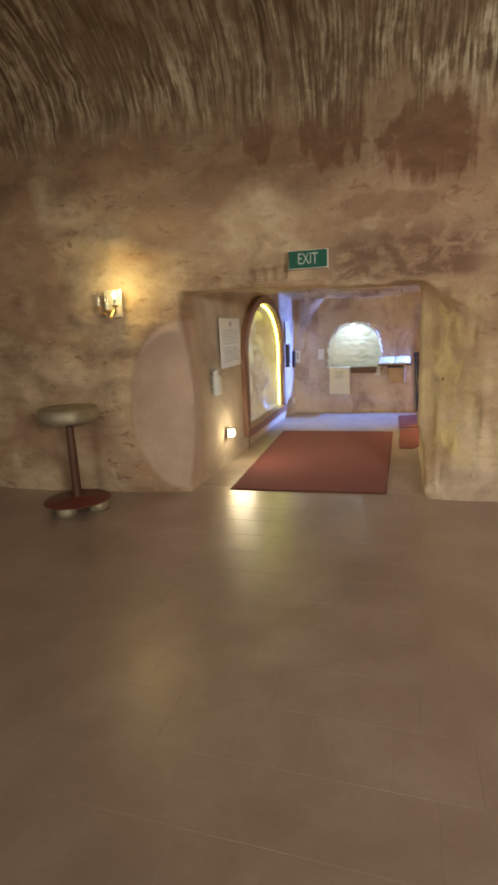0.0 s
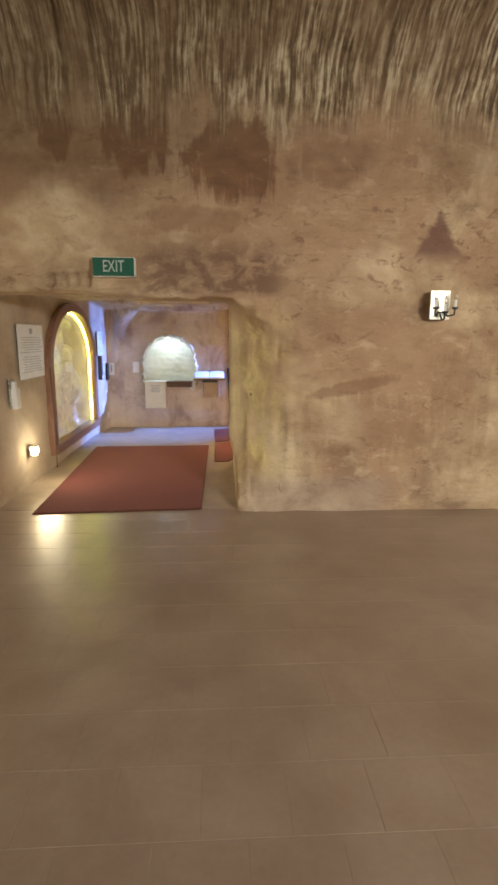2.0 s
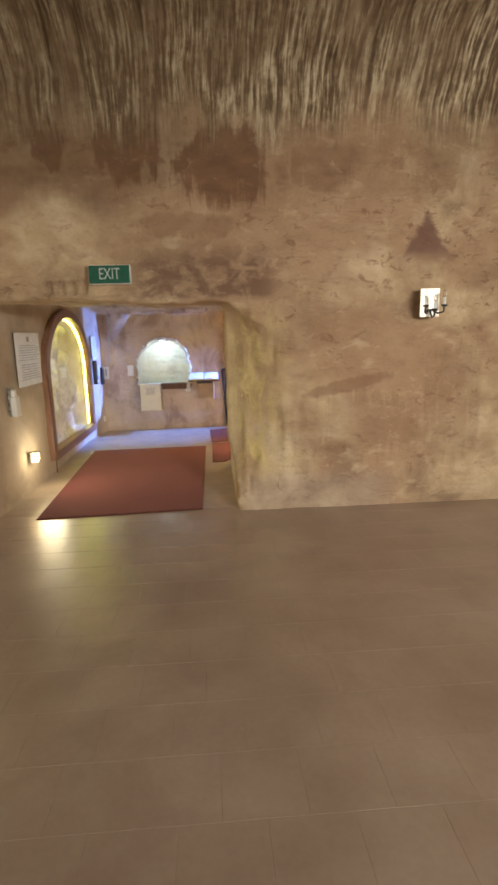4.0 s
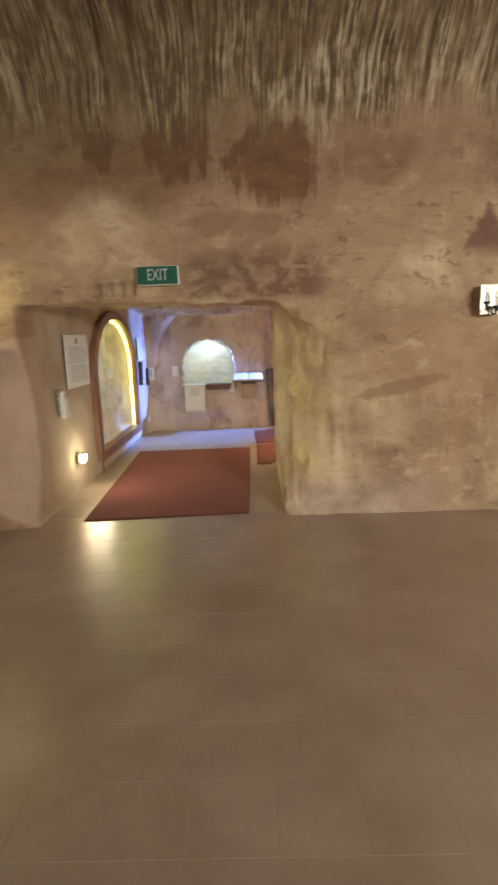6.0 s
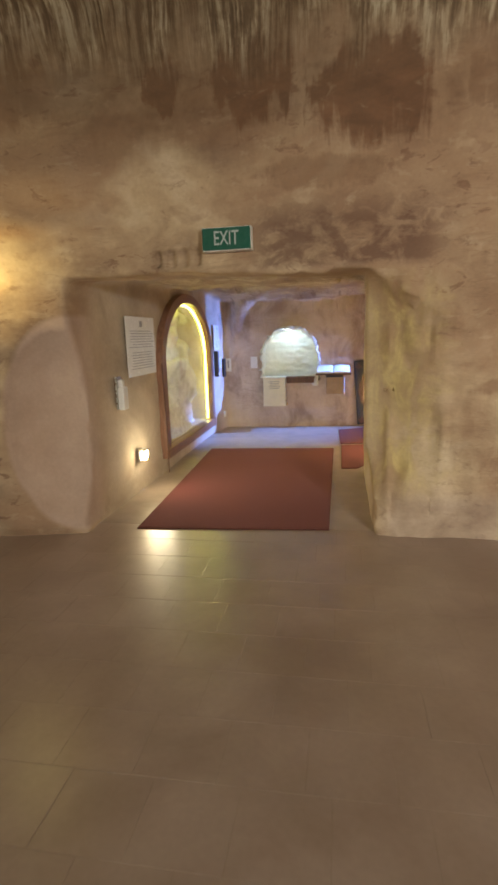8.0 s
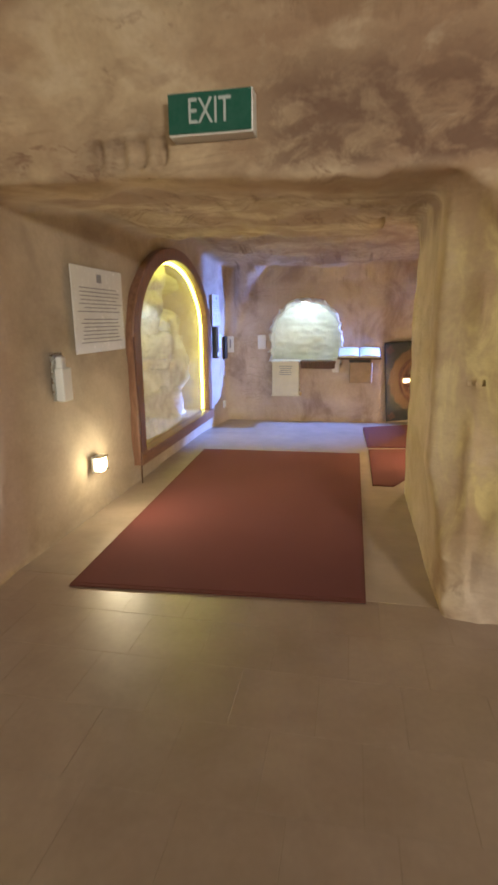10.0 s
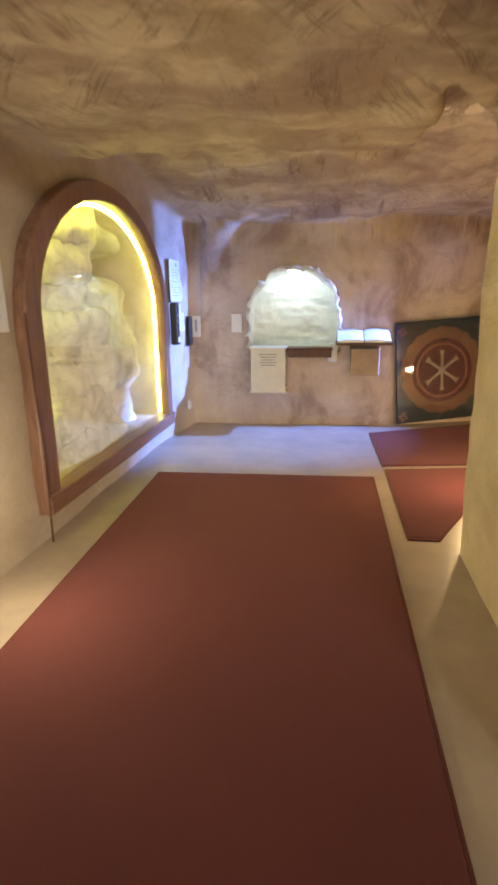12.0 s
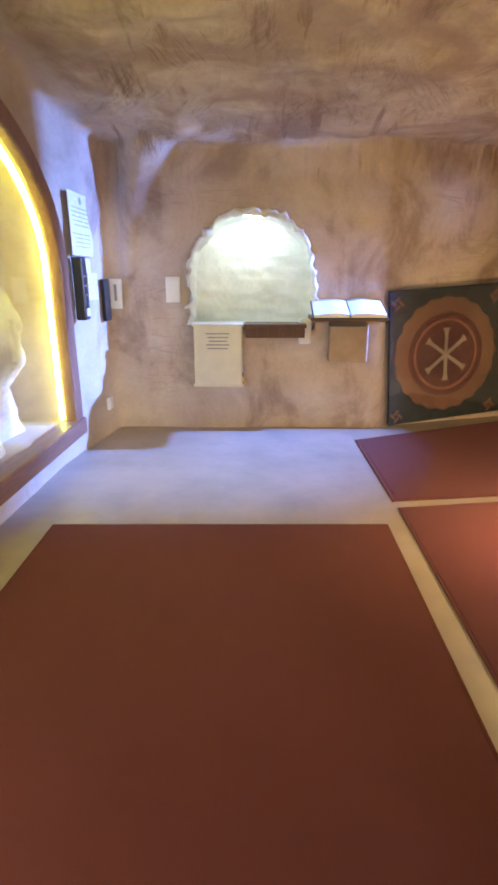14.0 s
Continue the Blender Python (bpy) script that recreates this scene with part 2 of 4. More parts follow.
    # the low rooms were cut in a paler, greyer bed
    bed = n.band(y, 5.1, 5.8, 20, 21)
    c = n.mix(n.math("MULTIPLY", bed, 0.6), c, n.ramp(mid, [(0.3, (0.33, 0.275, 0.215)), (0.7, (0.55, 0.48, 0.385))]))
    # the end wall is a warmer, paler bed with brown patches
    end = n.band(y, 9.3, 9.6, 20, 21)
    c = n.mix(n.math("MULTIPLY", end, 0.7), c, n.ramp(n.noise(2.3, 5, 0.6, co=n.mapped((1.2, 1, 0.8), (5, 0, 2)), warp=0.5), [(0.36, (0.34, 0.24, 0.185)), (0.48, (0.56, 0.44, 0.355)), (0.66, (0.69, 0.585, 0.49))]))
    # pier's inner face: pale ochre, with low-lamp light put into the colour
    pier = n.math("MULTIPLY", n.band(x, 0.12, 0.2, 0.5, 0.6), n.math("MULTIPLY", n.band(y, 5.05, 5.3, 7.0, 7.3), n.band(z, -1, -0.9, 1.9, 2.0)))
    c = n.mix(n.math("MULTIPLY", pier, 0.7), c, n.ramp(mid, [(0.35, (0.52, 0.40, 0.25)), (0.65, (0.70, 0.57, 0.40))]))
    # thin dark gouges
    gouge = n.noise(1.0, 3, 0.6, co=n.mapped((1.6, 1.6, 9.0), (0, 3, 1)), warp=0.8)
    cut = n.ramp(n.math("ABSOLUTE", n.math("SUBTRACT", gouge, 0.5)), [(0.0, 1.0), (0.03, 0.0)])
    above = n.math("MULTIPLY", n.band(y, 5.0, 5.4, 20, 21), n.band(z, 1.75, 1.95, 8, 9))
    cut = n.math("MULTIPLY", n.math("MULTIPLY", n.math("MULTIPLY", cut, n.math("SUBTRACT", 1.0, above)), n.ramp(n.noise(1.5, 2), [(0.54, 0.0), (0.64, 0.2)])), n.math("SUBTRACT", 1.0, n.math("MAXIMUM", scallop, rubbed)))
    low = n.math("MULTIPLY", n.band(y, 5.0, 5.4, 20, 21), n.math("MULTIPLY", n.band(z, 1.8, 1.95, 8, 9), n.band(x, -1.85, -1.7, 9, 10)))
    chip = n.noise(1.0, 5, 0.65, co=n.mapped((3.6, 3.2, 0.8), (2, 1, 0)), warp=0.5)
    chips = n.math("MULTIPLY", n.ramp(chip, [(0.52, 0.0), (0.64, 0.8)]), low)
    c = n.mix(chips, c, (0.16, 0.09, 0.055))
    pale = n.math("MULTIPLY", n.ramp(chip, [(0.34, 0.75), (0.48, 0.0)]), low)
    c = n.mix(n.math("MULTIPLY", low, 0.55), c, (0.56, 0.44, 0.295))
    c = n.mix(pale, c, (0.64, 0.52, 0.36))
    # purple-brown patches, scrape marks, and fresh lip chips with lamp highlights painted in
    stain = n.math("MULTIPLY", n.ramp(n.noise(1.5, 5, 0.6, co=n.mapped((0.8, 1.5, 1), (3, 7, 2)), warp=0.6), [(0.44, 0.0), (0.60, 0.65)]), low)
    c = n.mix(stain, c, (0.27, 0.175, 0.135))
    scrape = n.noise(1.0, 4, 0.65, co=n.mapped((13, 2.2, 2.2), (5, 2, 1)), warp=0.35)
    scrape = n.math("MULTIPLY", n.math("MULTIPLY", n.ramp(scrape, [(0.53, 0.0), (0.66, 0.55)]), n.ramp(n.noise(1.7, 3), [(0.44, 0.0), (0.60, 1.0)])), low)
    c = n.mix(scrape, c, (0.15, 0.085, 0.055))
    for turn, k in ((62, 4.0), (-52, 7.0)):
        line = n.noise(1.0, 4, 0.6, co=n.mapped((0.9, 9, 0.4), (k, 2, 1), turn=turn), warp=0.5)
        line = n.ramp(n.math("ABSOLUTE", n.math("SUBTRACT", line, 0.5)), [(0.0, 0.9), (0.022, 0.0)])
        line = n.math("MULTIPLY", n.math("MULTIPLY", line, n.ramp(n.noise(1.4, 3, co=n.mapped((1, 1, 1), (k, k, 0))), [(0.50, 0.0), (0.62, 0.5)])), n.math("MULTIPLY", low, n.band(y, 5.0, 5.2, 9.2, 9.5)))
        c = n.mix(line, c, (0.11, 0.062, 0.04))
        scrape = n.math("MAXIMUM", scrape, line)
    lit_chip = n.math("MULTIPLY", n.math("MULTIPLY", n.band(y, 7.40, 7.52, 7.72, 7.80), low), n.ramp(n.noise(1.0, 4, 0.6, co=n.mapped((11, 4, 6), (1, 1, 1))), [(0.48, 0.0), (0.56, 0.85)]))
    c = n.mix(lit_chip, c, (0.78, 0.66, 0.48))
    c = n.mix(cut, c, (0.13, 0.07, 0.04))
    c = n.mix(0.15, c, n.ramp(fine, [(0.3, 0.3), (0.7, 0.7)]), "OVERLAY")
    calm = n.math("SUBTRACT", 1.0, n.math("MULTIPLY", n.math("MAXIMUM", scallop, rubbed), 0.7))
    h = n.math("ADD", n.math("MULTIPLY", fine, 0.08), n.math("ADD", mid, n.math("MULTIPLY", small, 0.7)))
    h = n.math("SUBTRACT", h, n.math("ADD", n.math("MULTIPLY", cut, 0.4), n.math("MULTIPLY", n.math("ADD", chips, scrape), 0.6)))
    h = n.math("MULTIPLY", n.math("ADD", h, n.math("MULTIPLY", n.math("MULTIPLY", rib, vault), 2.2)), calm)
    return n.done(c, n.ramp(fine, [(0.3, 0.75), (0.7, 0.95)]), n.bump(h, 0.5, 0.03), spec=0.25)


def tile_material():
    n = Nodes("sealed stone paving")
    rnd = n.add("ShaderNodeObjectInfo").outputs["Random"]
    co = n.add("ShaderNodeNewGeometry").outputs["Position"]
    cloud = n.noise(1.7, 5, 0.6, co=co, warp=0.3)
    patch = n.noise(5.0, 4, 0.55, co=co, warp=0.15)
    fine = n.noise(34, 4, 0.6, co=co)
    wide = n.noise(0.7, 3, 0.5, co=co, warp=0.6)
    c = n.ramp(cloud, [(0.30, (0.245, 0.172, 0.13)), (0.5, (0.325, 0.238, 0.185)), (0.70, (0.41, 0.315, 0.252))])
    c = n.mix(n.ramp(wide, [(0.40, 0.35), (0.60, 0.0)]), c, (0.24, 0.16, 0.105))
    c = n.mix(n.ramp(patch, [(0.40, 0.0), (0.75, 0.22)]), c, (0.40, 0.31, 0.235))
    c = n.mix(n.math("MULTIPLY", rnd, 0.14), c, (0.25, 0.178, 0.128))
    c = n.mix(0.12, c, n.ramp(fine, [(0.3, 0.3), (0.7, 0.7)]), "OVERLAY")
    r = n.ramp(patch, [(0.3, 0.34), (0.7, 0.46)])
    n.bsdf.inputs["Coat Weight"].default_value, n.bsdf.inputs["Coat Roughness"].default_value, n.bsdf.inputs["Coat IOR"].default_value = 0.85, 0.32, 1.7
    return n.done(c, r, n.bump(n.noise(3.0, 2, 0.5, co=co), 0.10, 0.012), spec=0.5)


def carpet_material(name, base):
    n = Nodes(name)
    fine = n.noise(260, 3, 0.7)
    tread = n.noise(1.6, 5, 0.6, warp=0.5)
    dark = tuple(c * 0.65 for c in base)
    light = tuple(min(1, c * 1.25) for c in base)
    c = n.mix(0.5, n.ramp(fine, [(0.3, dark), (0.7, light)]), n.ramp(tread, [(0.3, tuple(c * 0.85 for c in base)), (0.7, tuple(c * 1.12 for c in base))]))
    n.bsdf.inputs["Sheen Weight"].default_value = 0.28
    n.bsdf.inputs["Sheen Roughness"].default_value = 0.45
    n.bsdf.inputs["Sheen Tint"].default_value = (1.0, 0.48, 0.42, 1)
    return n.done(c, 0.95, n.bump(fine, 0.7, 0.006), spec=0.15)


def wood_material(name, dark, light, along=(1, 1, 12)):
    n = Nodes(name)
    grain = n.noise(4, 6, 0.65, co=n.mapped(along), warp=0.8)
    c = n.ramp(grain, [(0.3, dark), (0.7, light)])
    return n.done(c, n.ramp(grain, [(0.3, 0.35), (0.7, 0.5)]), n.bump(grain, 0.25, 0.004))


def pane_material():
    n = Nodes("clear glass")
    n.bsdf.inputs["Transmission Weight"].default_value = 1.0
    n.bsdf.inputs["IOR"].default_value = 1.45
    return n.done((0.97, 0.98, 0.97), 0.02)


def plaster_material():
    n = Nodes("white plaster")
    f = n.noise(14, 6, 0.65)
    c = n.ramp(n.noise(5, 5, 0.6), [(0.3, (0.66, 0.66, 0.60)), (0.7, (0.82, 0.82, 0.78))])
    return n.done(c, 0.85, n.bump(f, 0.6, 0.02))


def display_rock_material():
    n = Nodes("pale display rock")
    m = n.noise(3.5, 6, 0.6, warp=0.8)
    c = n.ramp(m, [(0.30, (0.36, 0.315, 0.27)), (0.44, (0.60, 0.56, 0.50)), (0.66, (0.77, 0.74, 0.69))])
    c = n.mix(n.ramp(n.noise(9, 5, 0.7, co=n.mapped((1, 1, 2.5)), warp=0.6), [(0.56, 0.0), (0.68, 0.55)]), c, (0.26, 0.19, 0.13))
    return n.done(c, 0.9, n.bump(n.noise(11, 7, 0.7), 0.8, 0.035))


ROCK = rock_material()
TILE = tile_material()
SLAB = plain("pale sealed concrete", (0.40, 0.32, 0.25), 0.38, vary=0.16, scale=2.6, relief=0.003)
GROUT = plain("sandy grout", (0.33, 0.255, 0.19), 0.6, scale=20)
CARPET = carpet_material("dark red carpet", (0.118, 0.032, 0.031))
MAT_RED = carpet_material("maroon mat pile", (0.10, 0.026, 0.03))
FRAME_WOOD = wood_material("varnished red-brown wood", (0.15, 0.072, 0.044), (0.29, 0.15, 0.095), (7, 7, 0.9))
SILL_WOOD = wood_material("varnished red-brown sill wood", (0.15, 0.072, 0.044), (0.29, 0.15, 0.095), (7, 0.9, 7))
DARK_WOOD = wood_material("dark brown wood", (0.06, 0.025, 0.012), (0.13, 0.055, 0.03), (12, 1, 1))
GLASS = pane_material()
PLASTER = plaster_material()
DISPLAY = display_rock_material()
PAPER = plain("laminated white paper", (0.78, 0.78, 0.75), 0.25, vary=0.03)
INK = plain("grey print", (0.28, 0.28, 0.29), 0.5)
WHITE = plain("white plastic", (0.75, 0.74, 0.70), 0.4, vary=0.04)
CREAM = plain("cream painted metal", (0.70, 0.66, 0.52), 0.4, vary=0.06)
BLACK = plain("black plastic", (0.02, 0.02, 0.022), 0.4)
STEEL = plain("brushed steel", (0.55, 0.54, 0.50), 0.28, metal=1.0)
BRASS = plain("worn brass", (0.62, 0.42, 0.16), 0.3, metal=1.0)
GREEN = plain("exit sign green", (0.006, 0.085, 0.052), 0.75, vary=0.06)
LETTER = plain("greyed white lettering", (0.42, 0.47, 0.44), 0.5, vary=0.05)
MIRROR = plain("pale polished metal", (0.78, 0.74, 0.66), 0.38, metal=0.6, vary=0.05)
LED = glow("led strip light", (0.94, 0.95, 0.15), 13.0)
BULB = glow("warm lamp glass", (1.0, 0.74, 0.36), 22.0)
FLAME = glow("candle lamp glass", (1.0, 0.78, 0.38), 30.0)
TUBE = glow("unseen hall lamp diffuser", (1.0, 0.80, 0.55), 4.0)
COOL = glow("niche lamp glass", (0.85, 0.96, 1.0), 14.0)


# ---- mesh helpers ----
def part(name, bm, material, parent=None, label="", smooth=False):
    me = bpy.data.meshes.new(name)
    bm.normal_update()
    bm.to_mesh(me)
    bm.free()
    for p in me.polygons:
        p.use_smooth = smooth
    me.materials.append(material)
    ob = new(name, me)
    if parent:
        ob.parent = parent
    return tagged(ob, label)


def thing(name, place, label, category, group="", turn=0.0, kind=""):
    ob = new(name)
    ob.matrix_basis = pose(*place, 0, 0, turn)
    ob.empty_display_size = 0.1
    return tagged(ob, label, category, group, kind)


def box(size, place=(0, 0, 0), bevel=0.0, turn=None, bm=None, seg=2):
    """A box of that size, centred at place, with rounded edges."""
    bm = bm or bmesh.new()
    made = bmesh.ops.create_cube(bm, size=1.0)["verts"]
    bmesh.ops.scale(bm, vec=size, verts=made)
    if turn:
        bmesh.ops.rotate(bm, cent=(0, 0, 0), matrix=Euler([radians(a) for a in turn]).to_matrix(), verts=made)
    bmesh.ops.translate(bm, vec=place, verts=made)
    if bevel:
        edges = {e for v in made for e in v.link_edges}
        bmesh.ops.bevel(bm, geom=list(edges), offset=bevel, segments=seg, affect="EDGES", profile=0.5)
    return bm


def lathe(profile, steps=32, bm=None, place=(0, 0, 0)):
    """A body of revolution round z from (radius, height) pairs."""
    bm = bm or bmesh.new()
    rings = []
    for r, h in profile:
        if r < 1e-5:
            rings.append([bm.verts.new((place[0], place[1], place[2] + h))])
        else:
            rings.append([bm.verts.new((place[0] + r * math.cos(a), place[1] + r * math.sin(a), place[2] + h)) for a in (2 * math.pi * i / steps for i in range(steps))])
    for a, b in zip(rings, rings[1:]):
        for i in range(steps):
            q = [a[i % len(a)], a[(i + 1) % len(a)], b[(i + 1) % len(b)], b[i % len(b)]]
            q = list(dict.fromkeys(q))
            if len(q) > 2:
                bm.faces.new(q)
    return bm


def tube(points, radius, steps=10, bm=None):
    """A round bar along points."""
    bm = bm or bmesh.new()
    rings = []
    pts = [Vector(p) for p in points]
    for i, p in enumerate(pts):
        d = (pts[min(i + 1, len(pts) - 1)] - pts[max(i - 1, 0)]).normalized()
        side = d.cross(Vector((0.31, 0.17, 0.93))).normalized()
        up = d.cross(side)
        r = radius[i] if hasattr(radius, "__len__") else radius
        rings.append([bm.verts.new(p + r * (math.cos(a) * side + math.sin(a) * up)) for a in (2 * math.pi * k / steps for k in range(steps))])
    for a, b in zip(rings, rings[1:]):
        for k in range(steps):
            bm.faces.new((a[k], a[(k + 1) % steps], b[(k + 1) % steps], b[k]))
    bm.faces.new(rings[0][::-1])
    bm.faces.new(rings[-1])
    return bm


def slab(outline, z0, z1, bevel=0.0):
    """A flat body over a plan outline."""
    bm = bmesh.new()
    low = [bm.verts.new((x, y, z0)) for x, y in outline]
    high = [bm.verts.new((x, y, z1)) for x, y in outline]
    bm.faces.new(low[::-1])
    top = bm.faces.new(high)
    k = len(outline)
    for i in range(k):
        bm.faces.new((low[i], low[(i + 1) % k], high[(i + 1) % k], high[i]))
    bmesh.ops.recalc_face_normals(bm, faces=bm.faces[:])
    if bevel:
        bmesh.ops.bevel(bm, geom=list(top.edges), offset=bevel, segments=2, affect="EDGES", profile=0.5)
    return bm


def strip_body(inner, outer, x0, x1):
    """A band between two matching (y, z) outlines, from x0 to x1, open at its ends."""
    bm = bmesh.new()
    rows = [[bm.verts.new((x, y, z)) for y, z in line] for line, x in ((inner, x0), (inner, x1), (outer, x1), (outer, x0))]
    k = len(inner)
    for a, b in ((0, 1), (1, 2), (2, 3), (3, 0)):
        for i in range(k - 1):
            bm.faces.new((rows[a][i], rows[a][i + 1], rows[b][i + 1], rows[b][i]))
    for i in (0, k - 1):
        bm.faces.new([rows[a][i] for a in range(4)])
    bmesh.ops.recalc_face_normals(bm, faces=bm.faces[:])
    return bm


# ---- the dug-out rooms ----
TABLES = [np.random.RandomState(s).rand(32, 32, 32).astype(np.float32) for s in range(4)]


def value_noise(p, freq, seed=0):
    """Smooth lattice noise from -1 to 1 at points p (n, 3)."""
    q = p * freq + 57.3
    i = np.floor(q).astype(np.int32)
    f = (q - i).astype(np.float32)
    f = f * f * (3 - 2 * f)
    t = TABLES[seed % 4]
    out = np.zeros(len(p), np.float32)
    for dx in (0, 1):
        wx = f[:, 0] if dx else 1 - f[:, 0]
        for dy in (0, 1):
            wy = f[:, 1] if dy else 1 - f[:, 1]
            for dz in (0, 1):
                wz = f[:, 2] if dz else 1 - f[:, 2]
                out += wx * wy * wz * t[(i[:, 0] + dx) % 32, (i[:, 1] + dy) % 32, (i[:, 2] + dz) % 32]
    return out * 2 - 1


def step01(v, a, b):
    u = np.clip((v - a) / (b - a), 0, 1)
    return u * u * (3 - 2 * u)


def round_box(x, y, z, lo, hi, r):
    """Signed distance to a box with rounded edges."""
    q = [np.abs(v - (a + b) / 2) - ((b - a) / 2 - r) for v, a, b in zip((x, y, z), lo, hi)]
    outside = np.sqrt(sum(np.maximum(k, 0) ** 2 for k in q))
    return outside + np.minimum(np.maximum(np.maximum(q[0], q[1]), q[2]), 0) - r


def soft_min(a, b, k):
    h = np.clip(0.5 + 0.5 * (b - a) / k, 0, 1)
    return b + (a - b) * h - k * h * (1 - h)


FRONT, BACK, LEFT, RIGHT = 4.92, 9.82, -1.95, 0.34
HALL_X, HALL_Y0, HALL_Z = 5.1, -3.0, 4.25


def rooms(x, y, z):
    """Signed distance to the air of all the rooms."""
    bend = 0.30 * step01(-x, 1.2, 2.9)
    hall = np.maximum(round_box(x * 0, y + bend, z, (-9, HALL_Y0, -3), (9, FRONT, HALL_Z), 0.95), np.abs(x) - HALL_X)
    top = 2.0 + 0.12 * step01(y, 5.0, 6.2) - 0.05 * step01(x, -1.6, 0.3)
    # near corner of the right-hand pier, hewn back above its foot
    hewn = 4.92 + 0.27 * step01(z, 0.0, 0.7) * (1 - np.clip((x - 0.22) / (0.78 * np.clip((2.02 - z) / 0.5, 0.12, 1)), 0, 1))
    hewn = np.maximum(np.maximum((y - hewn) * 0.8, np.maximum(0.0 - x, x - 1.0)), np.maximum(4.2 - y, z - 1.97))
    lean = 0.07 * step01(z, 0.2, 0.8) * step01(-y, -5.9, -5.2) * step01(x, -0.3, 0.2)
    passage = round_box(x + lean, y, z - (top - 2.1), (LEFT, 3.9, -3), (RIGHT, 7.68, 2.1), 0.05)
    slope = 0.24 * step01(y, 7.9, BACK)
    inner = round_box(x - 0.10 * step01(y, 8.8, 9.8) * step01(-x, 1.0, 1.8), y, z + slope, (LEFT, 7.3, -3), (0.8, BACK, 2.36), 0.06)
    # side wing behind the right-hand pier, its walls off the square
    back = (y - (BACK + 0.09 * step01(x, 0.22, 0.42) + 0.33 * np.maximum(x - 0.38, 0))) * 0.94
    near = ((6.86 + np.minimum((x - RIGHT) * 1.5, 0.75)) - y) * 0.6
    wing = np.maximum(np.maximum(back, near), np.maximum(np.maximum(0.05 - x, x - 3.9), z - 2.25 + 0.12 * step01(y, 8.2, 9.9)))
    f = soft_min(passage, inner, 0.05)
    f = soft_min(f, wing, 0.04)
    f = np.minimum(f, hewn)
    f = soft_min(hall, f, 0.03)
    # recess for the display window
    ey, ez = (y - 7.905) / 1.085, np.maximum(z - 1.24, 0) / 0.80
    arch = np.maximum((np.sqrt(ey * ey + ez * ez) - 1) * 0.8, 0.28 - z)
    recess = np.maximum(np.maximum(arch, x - LEFT - 0.3), -2.95 - x)
    # lamp-lit niche in the end wall
    nx, nz = x + 0.735, np.maximum(z - 1.18, 0)
    cove = np.maximum(np.sqrt(nx * nx + nz * nz) - 0.475, 0.80 - z)
    cove = np.maximum(np.maximum(cove, y - 10.28), 9.5 - y)
    # smooth scallop cut into the left-hand corner
    scallop = (np.sqrt(((x + 1.95) / 0.58) ** 2 + ((y - 4.56) / 0.42) ** 2 + ((z - 0.88) / 0.90) ** 2) - 1) * 0.42
    f = np.minimum(f, scallop)
    # pale rib of rock left standing in the far corner
    u = np.clip((z - 1.18) / 0.92, 0, 1)
    rib = np.sqrt((x + 1.69 - 0.20 * u * u) ** 2 + (y - 9.86) ** 2) - (0.075 + 0.16 * u ** 3)
    f = np.maximum(f, -np.maximum(rib, 1.18 - z))
    return np.minimum(np.minimum(f, recess), cove)


